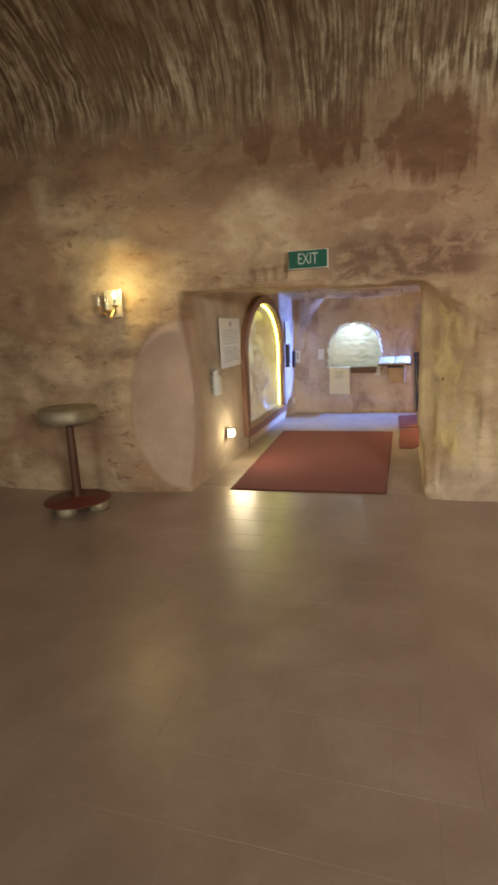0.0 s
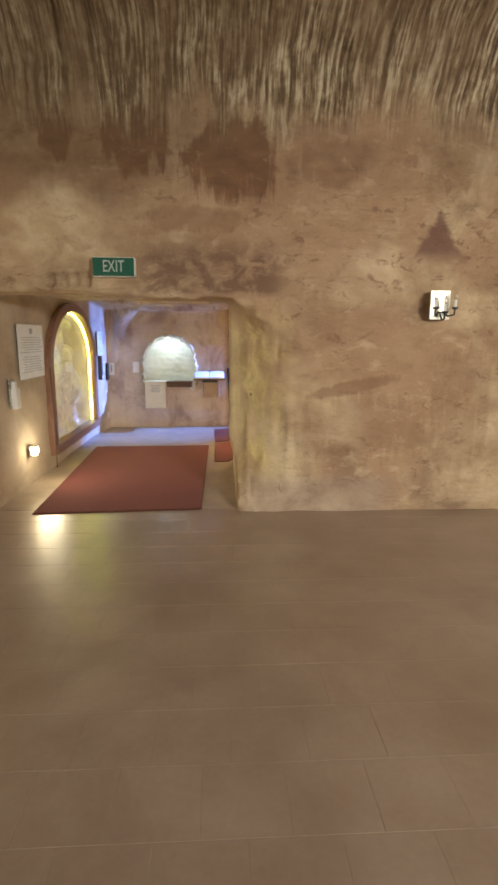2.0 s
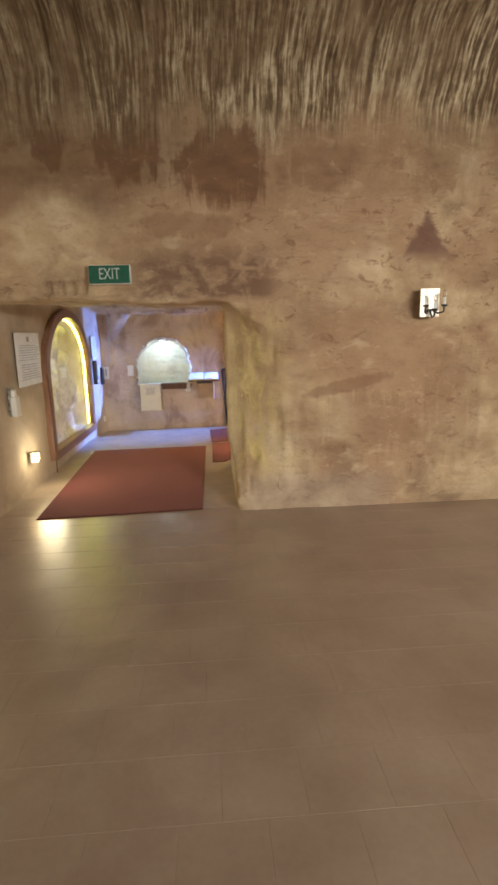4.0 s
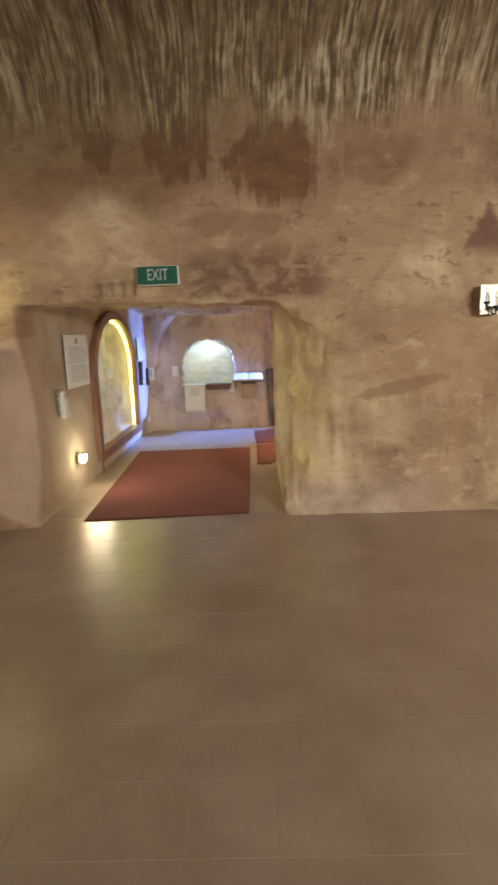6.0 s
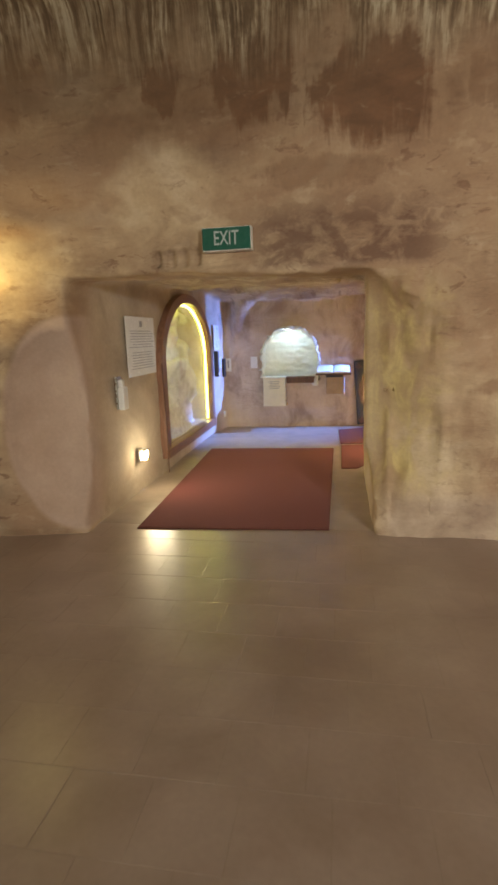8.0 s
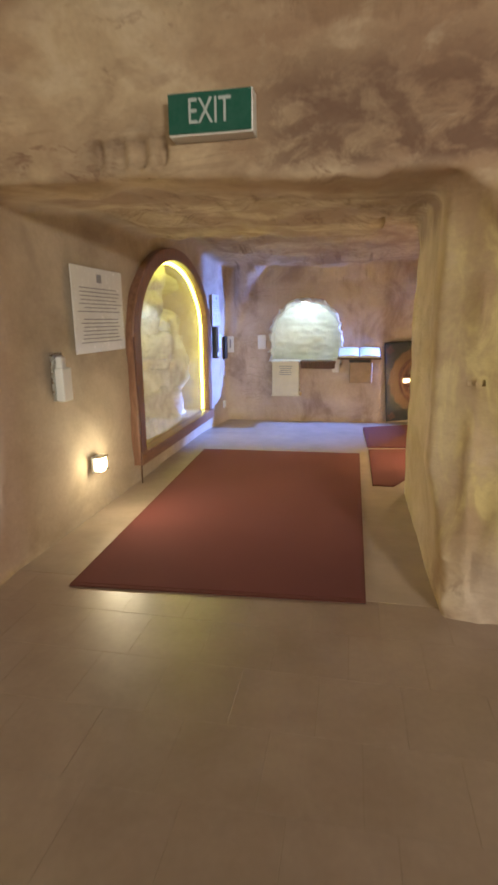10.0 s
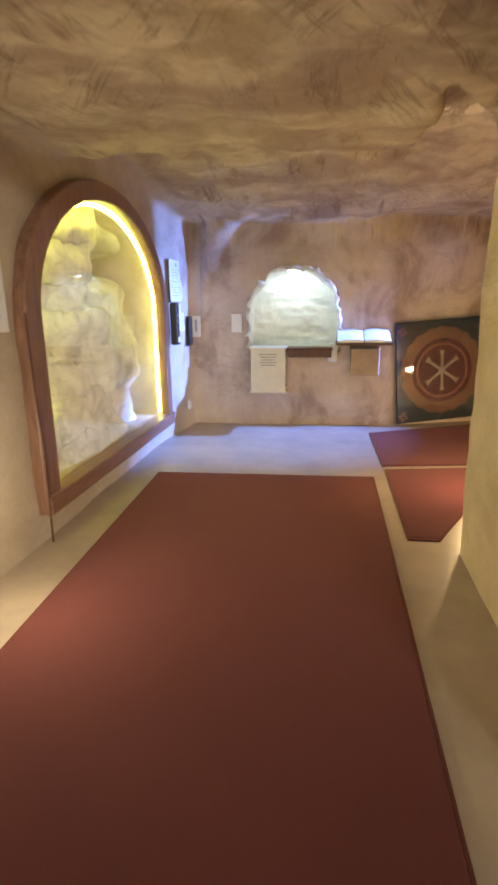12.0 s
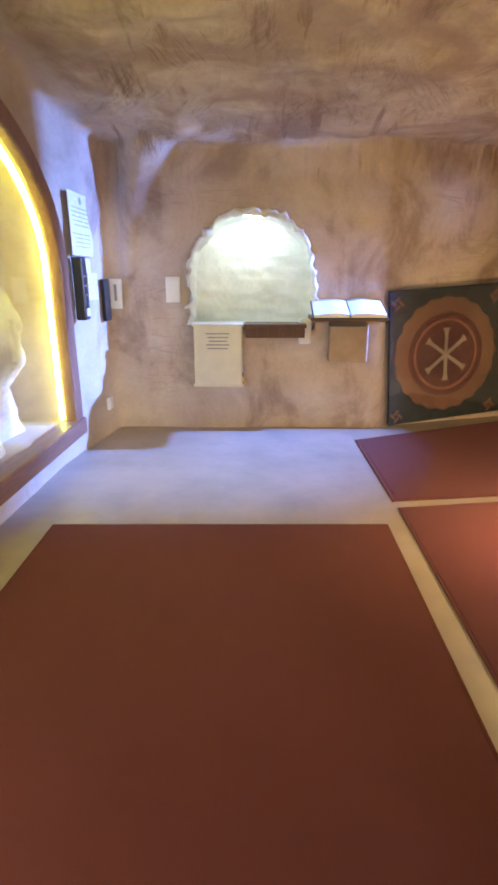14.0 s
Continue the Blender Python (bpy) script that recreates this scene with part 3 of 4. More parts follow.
def carve():
    h = 0.031
    lo = np.array((-5.45, -3.3, -0.13), np.float32)
    n = np.array((352, 474, 150))
    ax = [lo[i] + h * np.arange(n[i], dtype=np.float32) for i in range(3)]
    f = np.empty(n, np.float32)
    yy, zz = np.meshgrid(ax[1], ax[2], indexing="ij")
    for i, xv in enumerate(ax[0]):
        f[i] = rooms(np.full_like(yy, xv), yy, zz)
    near = np.argwhere(np.abs(f) < 0.22)
    p = lo + h * near.astype(np.float32)
    hall = step01(-p[:, 1], -5.2, -4.6)
    roof = step01(p[:, 2], 1.85, 2.05) * step01(p[:, 1], 5.0, 5.3)
    d = 0.055 * value_noise(p, 1.1, 0) + roof * (0.06 * value_noise(p * np.array((1, 2.2, 1), np.float32), 2.1, 3) + 0.07 * np.abs(value_noise(p, 4.4, 1)) + 0.035 * np.abs(value_noise(p, 9.5, 2))) + 0.035 * value_noise(p * np.array((1, 1, 1.6), np.float32), 2.9, 1) + 0.02 * value_noise(p, 6.5, 2)
    groove = value_noise(p * np.array((1, 0.10, 0.10), np.float32), 12.5, 3) * 0.05 * step01(p[:, 2], 3.2, 3.5) * hall
    groove = groove + 0.05 * np.abs(value_noise(p * np.array((1, 1, 0.25), np.float32), 13.0, 0)) * step01(p[:, 0], 0.36, 0.44) * step01(-p[:, 0], -1.0, -0.8) * step01(-p[:, 1], -5.5, -5.3) * step01(p[:, 1], 4.3, 4.5) * step01(-p[:, 2], -2.0, -1.9)
    groove = groove + roof * np.exp(-((p[:, 1] - 7.60) / 0.14) ** 2) * (0.065 * np.abs(value_noise(p * np.array((1, 0.3, 0.3), np.float32), 11.0, 1)) - 0.02)
    ledge = value_noise(p * np.array((0.5, 0.5, 3.2), np.float32), 2.6, 2) * 0.03 * (1 - roof)
    rng = np.random.RandomState(3)
    scoop = np.zeros(len(p), np.float32)
    for cx, cz, a, b, k in [(1.42, 1.19, 0.42, 0.05, 0.08), (1.2, 1.02, 0.5, 0.06, 0.04), (0.9, 2.25, 0.4, 0.035, 0.04)] + [(rng.uniform(-3.6, 3.4), rng.uniform(0.4, 3.0), rng.uniform(0.10, 0.45), rng.uniform(0.03, 0.08), rng.uniform(-0.03, 0.05)) for _ in range(46)]:
        scoop += k * np.exp(-((p[:, 0] - cx) / a) ** 2 - ((p[:, 2] - cz - 0.15 * (p[:, 0] - cx)) / b) ** 2)
    d = d - scoop * hall * step01(p[:, 1], 4.0, 4.3)
    soft = 0.45 + 0.55 * hall
    smooth = 1 - 0.6 * step01(-p[:, 0], 1.6, 1.8) * (1 - hall)
    cut = np.sqrt(((p[:, 0] + 1.95) / 0.58) ** 2 + ((p[:, 1] - 4.56) / 0.5) ** 2 + ((p[:, 2] - 0.88) / 0.90) ** 2)
    smooth = smooth * (1 - 0.5 * step01(p[:, 0], 0.1, 0.3) * (1 - hall))
    smooth = smooth * (0.25 + 0.75 * step01(cut, 0.9, 1.2))
    f[tuple(near.T)] += (d * soft + ledge * soft) * smooth + groove
    # chisel slots over the lintel
    for i, xv in enumerate(ax[0]):
        if -1.45 < xv < -0.7:
            side = abs((xv + 1.06) - 0.1 * np.clip(np.round((xv + 1.06) / 0.1), -2, 1)) - 0.024
            f[i] = np.minimum(f[i], np.maximum(np.maximum(np.maximum(side, np.abs(zz - 2.12) - 0.065), yy - 4.995), 4.6 - yy))
    inside = f < 0
    cells = n - 1
    total = np.zeros(cells, np.int8)
    for dx in (0, 1):
        for dy in (0, 1):
            for dz in (0, 1):
                total += inside[dx:dx + cells[0], dy:dy + cells[1], dz:dz + cells[2]]
    live = np.argwhere((total > 0) & (total < 8))
    index = np.full(cells, -1, np.int32)
    index[tuple(live.T)] = np.arange(len(live))
    corner = [(a, b, c) for a in (0, 1) for b in (0, 1) for c in (0, 1)]
    acc, cnt = np.zeros((len(live), 3), np.float32), np.zeros(len(live), np.float32)
    for a in corner:
        for axis in range(3):
            if a[axis]:
                continue
            b = list(a)
            b[axis] = 1
            fa, fb = f[tuple((live + a).T)], f[tuple((live + b).T)]
            cut = (fa < 0) != (fb < 0)
            t = np.where(cut, fa / np.where(cut, fa - fb, 1), 0)
            place = np.array(a, np.float32)[None] + t[:, None] * np.eye(3, dtype=np.float32)[axis]
            acc += place * cut[:, None]
            cnt += cut
    verts = lo + h * (live + acc / cnt[:, None])
    quads = []
    for axis in range(3):
        u, v = (axis + 1) % 3, (axis + 2) % 3
        sl = [slice(None)] * 3
        sr = [slice(None)] * 3
        sl[axis], sr[axis] = slice(0, -1), slice(1, None)
        a, b = inside[tuple(sl)], inside[tuple(sr)]
        for flip in (False, True):
            e = np.argwhere((~a & b) if flip else (a & ~b))
            e = e[(e[:, u] > 0) & (e[:, v] > 0) & (e[:, u] < cells[u]) & (e[:, v] < cells[v])]
            du, dv = np.eye(3, dtype=int)[u], np.eye(3, dtype=int)[v]
            q = np.stack([index[tuple(k.T)] for k in (e - du - dv, e - dv, e, e - du)], 1)
            quads.append(q if flip else q[:, ::-1])
    quads = np.concatenate(quads)
    return verts, quads[(quads >= 0).all(1)]


def rock_object(name, verts, normals, quads, label):
    """One stretch of rock face with a shell of 0.05 m behind it."""
    used, inverse = np.unique(quads, return_inverse=True)
    face = inverse.reshape(-1, 4)
    k = len(used)
    edges = np.concatenate([face[:, [i, (i + 1) % 4]] for i in range(4)])
    key = np.sort(edges, 1) @ np.array((k, 1))
    _, first, count = np.unique(key, return_index=True, return_counts=True)
    rim = edges[first[count == 1]]
    rim = np.concatenate([rim[:, ::-1], rim + k], 1)
    v, nv = verts[used], normals[used]
    me = bpy.data.meshes.new(name)
    me.from_pydata(np.concatenate([v, v - 0.05 * nv]).tolist(), [], np.concatenate([face, face[:, ::-1] + k, rim]).tolist())
    me.polygons.foreach_set("use_smooth", [True] * len(me.polygons))
    me.normals_split_custom_set_from_vertices(np.concatenate([nv, -nv]).tolist())
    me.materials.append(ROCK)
    return tagged(new(name, me), label, "ceiling" if "ceiling" in name else "wall", kind="structure")


def build_rooms():
    verts, quads = carve()
    c = verts[quads].mean(1)
    nrm = np.cross(verts[quads[:, 2]] - verts[quads[:, 0]], verts[quads[:, 3]] - verts[quads[:, 1]])
    vn = np.zeros_like(verts)
    for i in range(4):
        np.add.at(vn, quads[:, i], nrm)
    vn /= np.linalg.norm(vn, axis=1)[:, None] + 1e-9
    nrm /= np.linalg.norm(nrm, axis=1)[:, None] + 1e-9
    x, y, z = c.T
    front = (FRONT - 0.30 * step01(-x, 1.2, 2.9)) + 0.12
    hall = (y < front) & ~((z < 2.15) & (x > LEFT - 0.1) & (x < RIGHT + 0.12) & (y > 4.55))
    roof = hall & (z > 4.16)
    names = np.full(len(c), 0)
    names[hall & (y > 3.4)] = 1
    names[hall & (y <= 3.4) & (x < 0)] = 2
    names[hall & (y <= 3.4) & (x >= 0)] = 3
    names[hall & (y < -2.2)] = 4
    names[roof] = 5
    inn = ~hall
    names[inn & (x < -1.3)] = 6
    names[inn & (x >= -1.3)] = 7
    names[inn & (y > 9.5) & (nrm[:, 1] < -0.35) & (x > -1.75)] = 8
    names[inn & (nrm[:, 2] < -0.62) & (z > 1.7) & (x > LEFT + 0.10)] = 9
    names[inn & (y > 9.75) & (x < 0.4) & (x > -1.5) & (z < 1.8)] = 8
    table = {1: ("wall_north", "rough ochre sandstone wall with rust stains"), 2: ("wall_west", "dark rough sandstone side wall"),
             3: ("wall_east", "rough sandstone side wall of the hall"), 4: ("wall_south", "rough sandstone wall behind the walk"),
             5: ("ceiling_hall", "tool-grooved pale sandstone vault"), 6: ("wall_passage_west", "smoothed sandstone wall with a window recess"),
             7: ("wall_passage_east", "yellowish sandstone pier and side wall"), 8: ("wall_end", "brown sandstone end wall with a niche"),
             9: ("ceiling_passage", "low rough sandstone passage ceiling")}
    for k, (name, label) in table.items():
        pick = quads[names == k]
        if len(pick):
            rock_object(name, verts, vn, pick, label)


build_rooms()

# floor: a slab under everything, paving laid on it in the hall
tagged(part("floor", slab([(-5.6, -3.5), (5.6, -3.5), (5.6, 11.5), (-5.6, 11.5)], -0.15, -0.0012), GROUT), "dark grouted sub-floor of the dug-out", "floor", kind="structure")
tagged(part("floor_inner", slab([(-2.6, 5.03), (5.3, 5.03), (5.3, 11.4), (-2.6, 11.4)], -0.001, 0.0005), SLAB), "pale sealed stone floor with a soft shine", "floor", kind="structure")


# ---- things in the passage and end room ----
def flat_carpet(name, outline, height, material, label, edge):
    """A carpet with a bound edge along each side."""
    ob = thing(name, (outline[0][0], outline[0][1], 0), label, "carpet")
    pts = [Vector((x - outline[0][0], y - outline[0][1])) for x, y in outline]
    mid = sum(pts, Vector((0, 0))) / len(pts)
    inner = [p + (mid - p).normalized() * 0.03 for p in pts]
    part("carpet_face", slab([tuple(p) for p in inner], 0.001, height, 0.003), material, ob)
    for i in range(len(pts)):
        k = (i + 1) % len(pts)
        part("edge_binding", slab([tuple(pts[i]), tuple(pts[k]), tuple(inner[k]), tuple(inner[i])], 0.001, height - 0.002, 0.002), edge, ob)
    return ob


BINDING = carpet_material("dark carpet binding", (0.10, 0.030, 0.022))
flat_carpet("carpet_runner", [(-1.573, 4.903), (0.0, 5.0), (0.0, 8.049), (-1.688, 7.993)], 0.012, CARPET, "dark red flat-pile carpet lying on the stone floor", BINDING)
flat_carpet("floor_mat", [(0.10, 6.96), (0.275, 6.96), (0.78, 7.92), (0.74, 8.36), (0.10, 8.25)], 0.011, MAT_RED, "maroon mat with a cut-off corner beside the pier", MAT_RED)
flat_carpet("floor_mat", [(0.09, 8.34), (1.9, 8.62), (2.1, 10.38), (0.06, 9.47)], 0.011, MAT_RED, "maroon mat in bluish light before the tapestry", MAT_RED)

WALL = LEFT


def arch_line(y0, y1, base, spring, top, steps=40):
    """The outline of a window: up one side, over an elliptical head, down the other, in (y, z)."""
    cy, hw = (y0 + y1) / 2, (y1 - y0) / 2
    line = [(y0, base), (y0, (base + spring) / 2)]
    line += [(cy - hw * math.cos(math.pi * i / steps), spring + (top - spring) * math.sin(math.pi * i / steps)) for i in range(steps + 1)]
    return line + [(y1, (base + spring) / 2), (y1, base)]


def display_window():
    win = thing("display_window", (0, 0, 0), "arched wood-framed display window lit inside by a yellow strip", "window")
    outer, inner = arch_line(6.68, 9.10, 0.165, 1.24, 2.10), arch_line(6.84, 8.97, 0.27, 1.24, 1.98)
    arch = part("window_frame", strip_body(inner, outer, WALL - 0.05, WALL + 0.07), FRAME_WOOD, win, "arched red-brown wooden frame")
    bev = arch.modifiers.new("edge", "BEVEL")
    bev.width, bev.segments, bev.limit_method = 0.012, 2, "ANGLE"
    part("window_sill", box((0.14, 2.41, 0.11), (WALL + 0.02, 7.89, 0.222), 0.01), SILL_WOOD, win, "red-brown wooden bottom rail")
    bm = bmesh.new()
    front = [bm.verts.new((WALL + 0.006, y, z)) for y, z in inner]
    rear = [bm.verts.new((WALL, y, z)) for y, z in inner]
    bm.faces.new(front), bm.faces.new(rear)
    for i in range(len(inner)):
        k = (i + 1) % len(inner)
        bm.faces.new((front[i], front[k], rear[k], rear[i]))
    bmesh.ops.recalc_face_normals(bm, faces=bm.faces[:])
    pane = part("window_pane", bm, GLASS, win, "clear glass pane")
    pane.visible_shadow = False
    led_out, led_in = arch_line(6.845, 8.965, 0.29, 1.24, 1.975), arch_line(6.868, 8.942, 0.29, 1.24, 1.952)
    part("led_strip", strip_body(led_in, led_out, WALL - 0.04, WALL - 0.012), LED, win, "glowing yellow led strip")
    return win


display_window()


def display_rocks():
    """Creamy bedded rock that fills the recess behind the window."""
    ny, nz = 170, 140
    ys, zs = np.linspace(6.80, 9.04, ny), np.linspace(0.24, 2.04, nz)
    gy, gz = np.meshgrid(ys, zs, indexing="ij")
    p = np.stack([gy.ravel() * 0 + 3.0, gy.ravel(), gz.ravel()], 1).astype(np.float32)
    y = p[:, 1] + 0.05 * value_noise(p, 3.1, 1) + 0.03 * value_noise(p, 8.0, 2)
    z = p[:, 2] + 0.05 * value_noise(p + 5, 3.1, 3) + 0.02 * value_noise(p + 5, 8.0, 0)
    # a jutting stack of boulders, a deep cleft, a paler block behind it, and an overhang
    beds = np.floor(z / 0.30 + 0.4 * value_noise(p, 0.9, 2))
    jut = 0.07 * np.sin(beds * 2.4 + 0.7)
    edge = 7.98 + 0.6 * jut + 0.40 * step01(-z, -0.75, -0.25) - 0.16 * np.exp(-((z - 1.28) / 0.07) ** 2)
    stack = step01(edge - y, 0, 0.10)
    block = step01(y, 8.06, 8.20) * (1 - 0.6 * step01(y, 8.72, 8.86)) * step01(1.52 + 0.05 * np.sin(y * 9) - z, 0, 0.14)
    crown = step01(z + 0.10 * np.sin(y * 5.0), 1.66, 1.78)
    x = np.full(len(z), -2.84, np.float32)
    x = np.maximum(x, -2.84 + (0.74 + 0.6 * jut) * stack)
    x = np.maximum(x, -2.84 + (0.64 + 0.04 * np.sin(z * 8 + 1) + 0.05 * step01(0.62 - z, 0, 0.08)) * block)
    x = np.maximum(x, -2.84 + (0.66 + 0.05 * np.sin(y * 8)) * crown)
    x = np.maximum(x, -2.84 + 0.78 * step01(0.50 - z, 0, 0.28) * step01(8.25 - y, 0, 0.3))
    solid = step01(x, -2.82, -2.4)
    q = p * np.array((1, 1, 1.7), np.float32)
    x = x + solid * (0.07 * value_noise(q, 2.2, 1) - 0.06 * np.abs(value_noise(q, 2.7, 2)) - 0.012 * np.abs(value_noise(q, 9.0, 0))) + 0.008 * value_noise(p, 17.0, 3)
    x = np.clip(x, -2.88, -2.0)
    verts = list(zip(x.tolist(), gy.ravel().tolist(), gz.ravel().tolist()))
    faces = [(i * nz + j, (i + 1) * nz + j, (i + 1) * nz + j + 1, i * nz + j + 1) for i in range(ny - 1) for j in range(nz - 1)]
    me = bpy.data.meshes.new("display_rock")
    me.from_pydata(verts, [], faces)
    me.polygons.foreach_set("use_smooth", [True] * len(me.polygons))
    me.materials.append(DISPLAY)
    ob = new("display_rock", me)
    sol = ob.modifiers.new("thickness", "SOLIDIFY")
    sol.thickness, sol.offset = 0.06, 1.0
    return tagged(ob, "creamy craggy rock stack behind the display window", "rock")


display_rocks()


def notice(y0, y1, z0, z1, label, bars=15, wall=WALL + 0.035, crest=True):
    """A laminated sheet on the west wall with unreadable lines of print."""
    ob = thing("notice_sheet", (wall, (y0 + y1) / 2, (z0 + z1) / 2), label, "notice")
    w, h = y1 - y0, z1 - z0
    sheet = part("sheet", box((0.008, w, h), (0, 0, 0), 0.002), PAPER, ob)
    rng = random.Random(int(y0 * 100))
    if crest:
        part("crest", box((0.002, w * 0.09, h * 0.10), (0.006, 0, h * 0.38)), INK, sheet)
    for i in range(bars):
        if i == bars // 2:
            continue
        wide = w * rng.uniform(0.62, 0.84)
        part("print_line", box((0.002, wide, h * 0.012), (0.006, rng.uniform(-0.02, 0.02), h * (0.26 - 0.68 * i / bars))), INK, sheet)
    return ob


notice(5.80, 6.57, 1.18, 1.76, "large white laminated notice with dark print")


def low_lamp(place, turn, label):
    ob = thing("bulkhead_lamp", place, label, "lamp", "low wall lamps", turn)
    part("backplate", box((0.02, 0.13, 0.12), (0.0, 0, 0), 0.006), WHITE, ob)
    part("lamp_glass", box((0.05, 0.105, 0.085), (0.034, 0, 0), 0.018, seg=3), BULB, ob, "glowing warm glass")
    for sz in (-1, 1):
        part("guard_bar", box((0.064, 0.118, 0.008), (0.034, 0, sz * 0.05), 0.003), STEEL, ob)
    return ob


low_lamp(LAMP_WEST, 0, "small lit bulkhead lamp low on the passage wall")


SANDBLOCK = plain("cut sandstone block", (0.38, 0.275, 0.185), 0.85, vary=0.2, scale=5, relief=0.01)
low_lamp(LAMP_PIER, 60, "small lit bulkhead lamp on the pier's back face")
low_lamp(LAMP_WING, 90, "small lit bulkhead lamp on the side wing wall")


def book_ledge():
    ob = thing("book_ledge", (-0.02, 9.80, 0.0), "dark wooden ledge on a sandstone bracket carrying a book", "shelf")
    part("bracket", box((0.30, 0.12, 0.30), (0.03, 0.0, 0.705), 0.012, seg=2), SANDBLOCK, ob, "pale sandstone bracket block")
    part("board", box((0.56, 0.34, 0.028), (0, -0.10, 0.898), 0.006), DARK_WOOD, ob, "dark wooden ledge board")
    part("slot", box((0.28, 0.05, 0.05), (0.01, -0.075, 0.858), 0.006), BLACK, ob, "black slot under the board")
    return ob


book_ledge()


def open_book():
    ob = thing("open_book", (-0.02, 9.68, 0.962), "large open book with white pages on the ledge", "book")
    lean = pose(0, 0, 0, 17, 0, 0)
    for sx in (-1, 1):
        bm = bmesh.new()
        k = 9
        rows = []
        for i in range(k):
            u = i / (k - 1)
            z = 0.012 + 0.026 * math.sin(math.pi * (0.12 + 0.75 * u)) * (1 - 0.5 * u)
            rows.append([bm.verts.new((sx * (0.006 + 0.255 * u), y, z * s)) for y, s in ((-0.17, 1), (0.17, 1), (0.17, 0), (-0.17, 0))])
        for a, b in zip(rows, rows[1:]):
            for i in range(4):
                bm.faces.new((a[i], a[(i + 1) % 4], b[(i + 1) % 4], b[i]))
        bm.faces.new(rows[0]), bm.faces.new(rows[-1])
        bmesh.ops.recalc_face_normals(bm, faces=bm.faces[:])
        part("page_block", bm, PAPER, ob, "white page block").matrix_basis = lean
    part("cover", box((0.54, 0.36, 0.006), (0, 0, -0.004), 0.002), BLACK, ob, "dark book cover").matrix_basis = lean
    part("book_rest", box((0.46, 0.02, 0.06), (0, 0.10, 0.0), 0.004), DARK_WOOD, ob)
    return ob


open_book()


def offering_box():
    ob = thing("offering_box", (-0.997, 9.68, 0.37), "cream painted metal offering box on the wall under the niche", "box")
    part("body", box((0.37, 0.20, 0.46), (0, 0.10, 0.24), 0.008), CREAM, ob)
    part("lid", box((0.39, 0.22, 0.025), (0, 0.095, 0.475), 0.006), CREAM, ob, "overhanging cream lid")
    part("base_rim", box((0.39, 0.21, 0.018), (0, 0.10, 0.009), 0.004), CREAM, ob)
    for i in range(5):
        part("print_line", box((0.18 - 0.02 * (i % 3), 0.002, 0.009), (0.0, -0.001, 0.41 - 0.028 * i)), INK, ob)
    part("padlock_plate", box((0.012, 0.05, 0.09), (0.19, 0.05, 0.06), 0.004), STEEL, ob, "steel lock plate")
    part("padlock", box((0.022, 0.035, 0.045), (0.205, 0.05, 0.03), 0.006), BRASS, ob)
    return ob


offering_box()


def niche_shelf():
    ob = thing("niche_shelf", (-0.56, 9.74, 0.755), "dark brown wooden shelf set below the niche", "shelf")
    part("board", box((0.47, 0.26, 0.03), (0, 0.02, 0.085), 0.005), DARK_WOOD, ob)
    part("apron", box((0.45, 0.03, 0.075), (0, -0.07, 0.035), 0.004), DARK_WOOD, ob)
    return ob


niche_shelf()


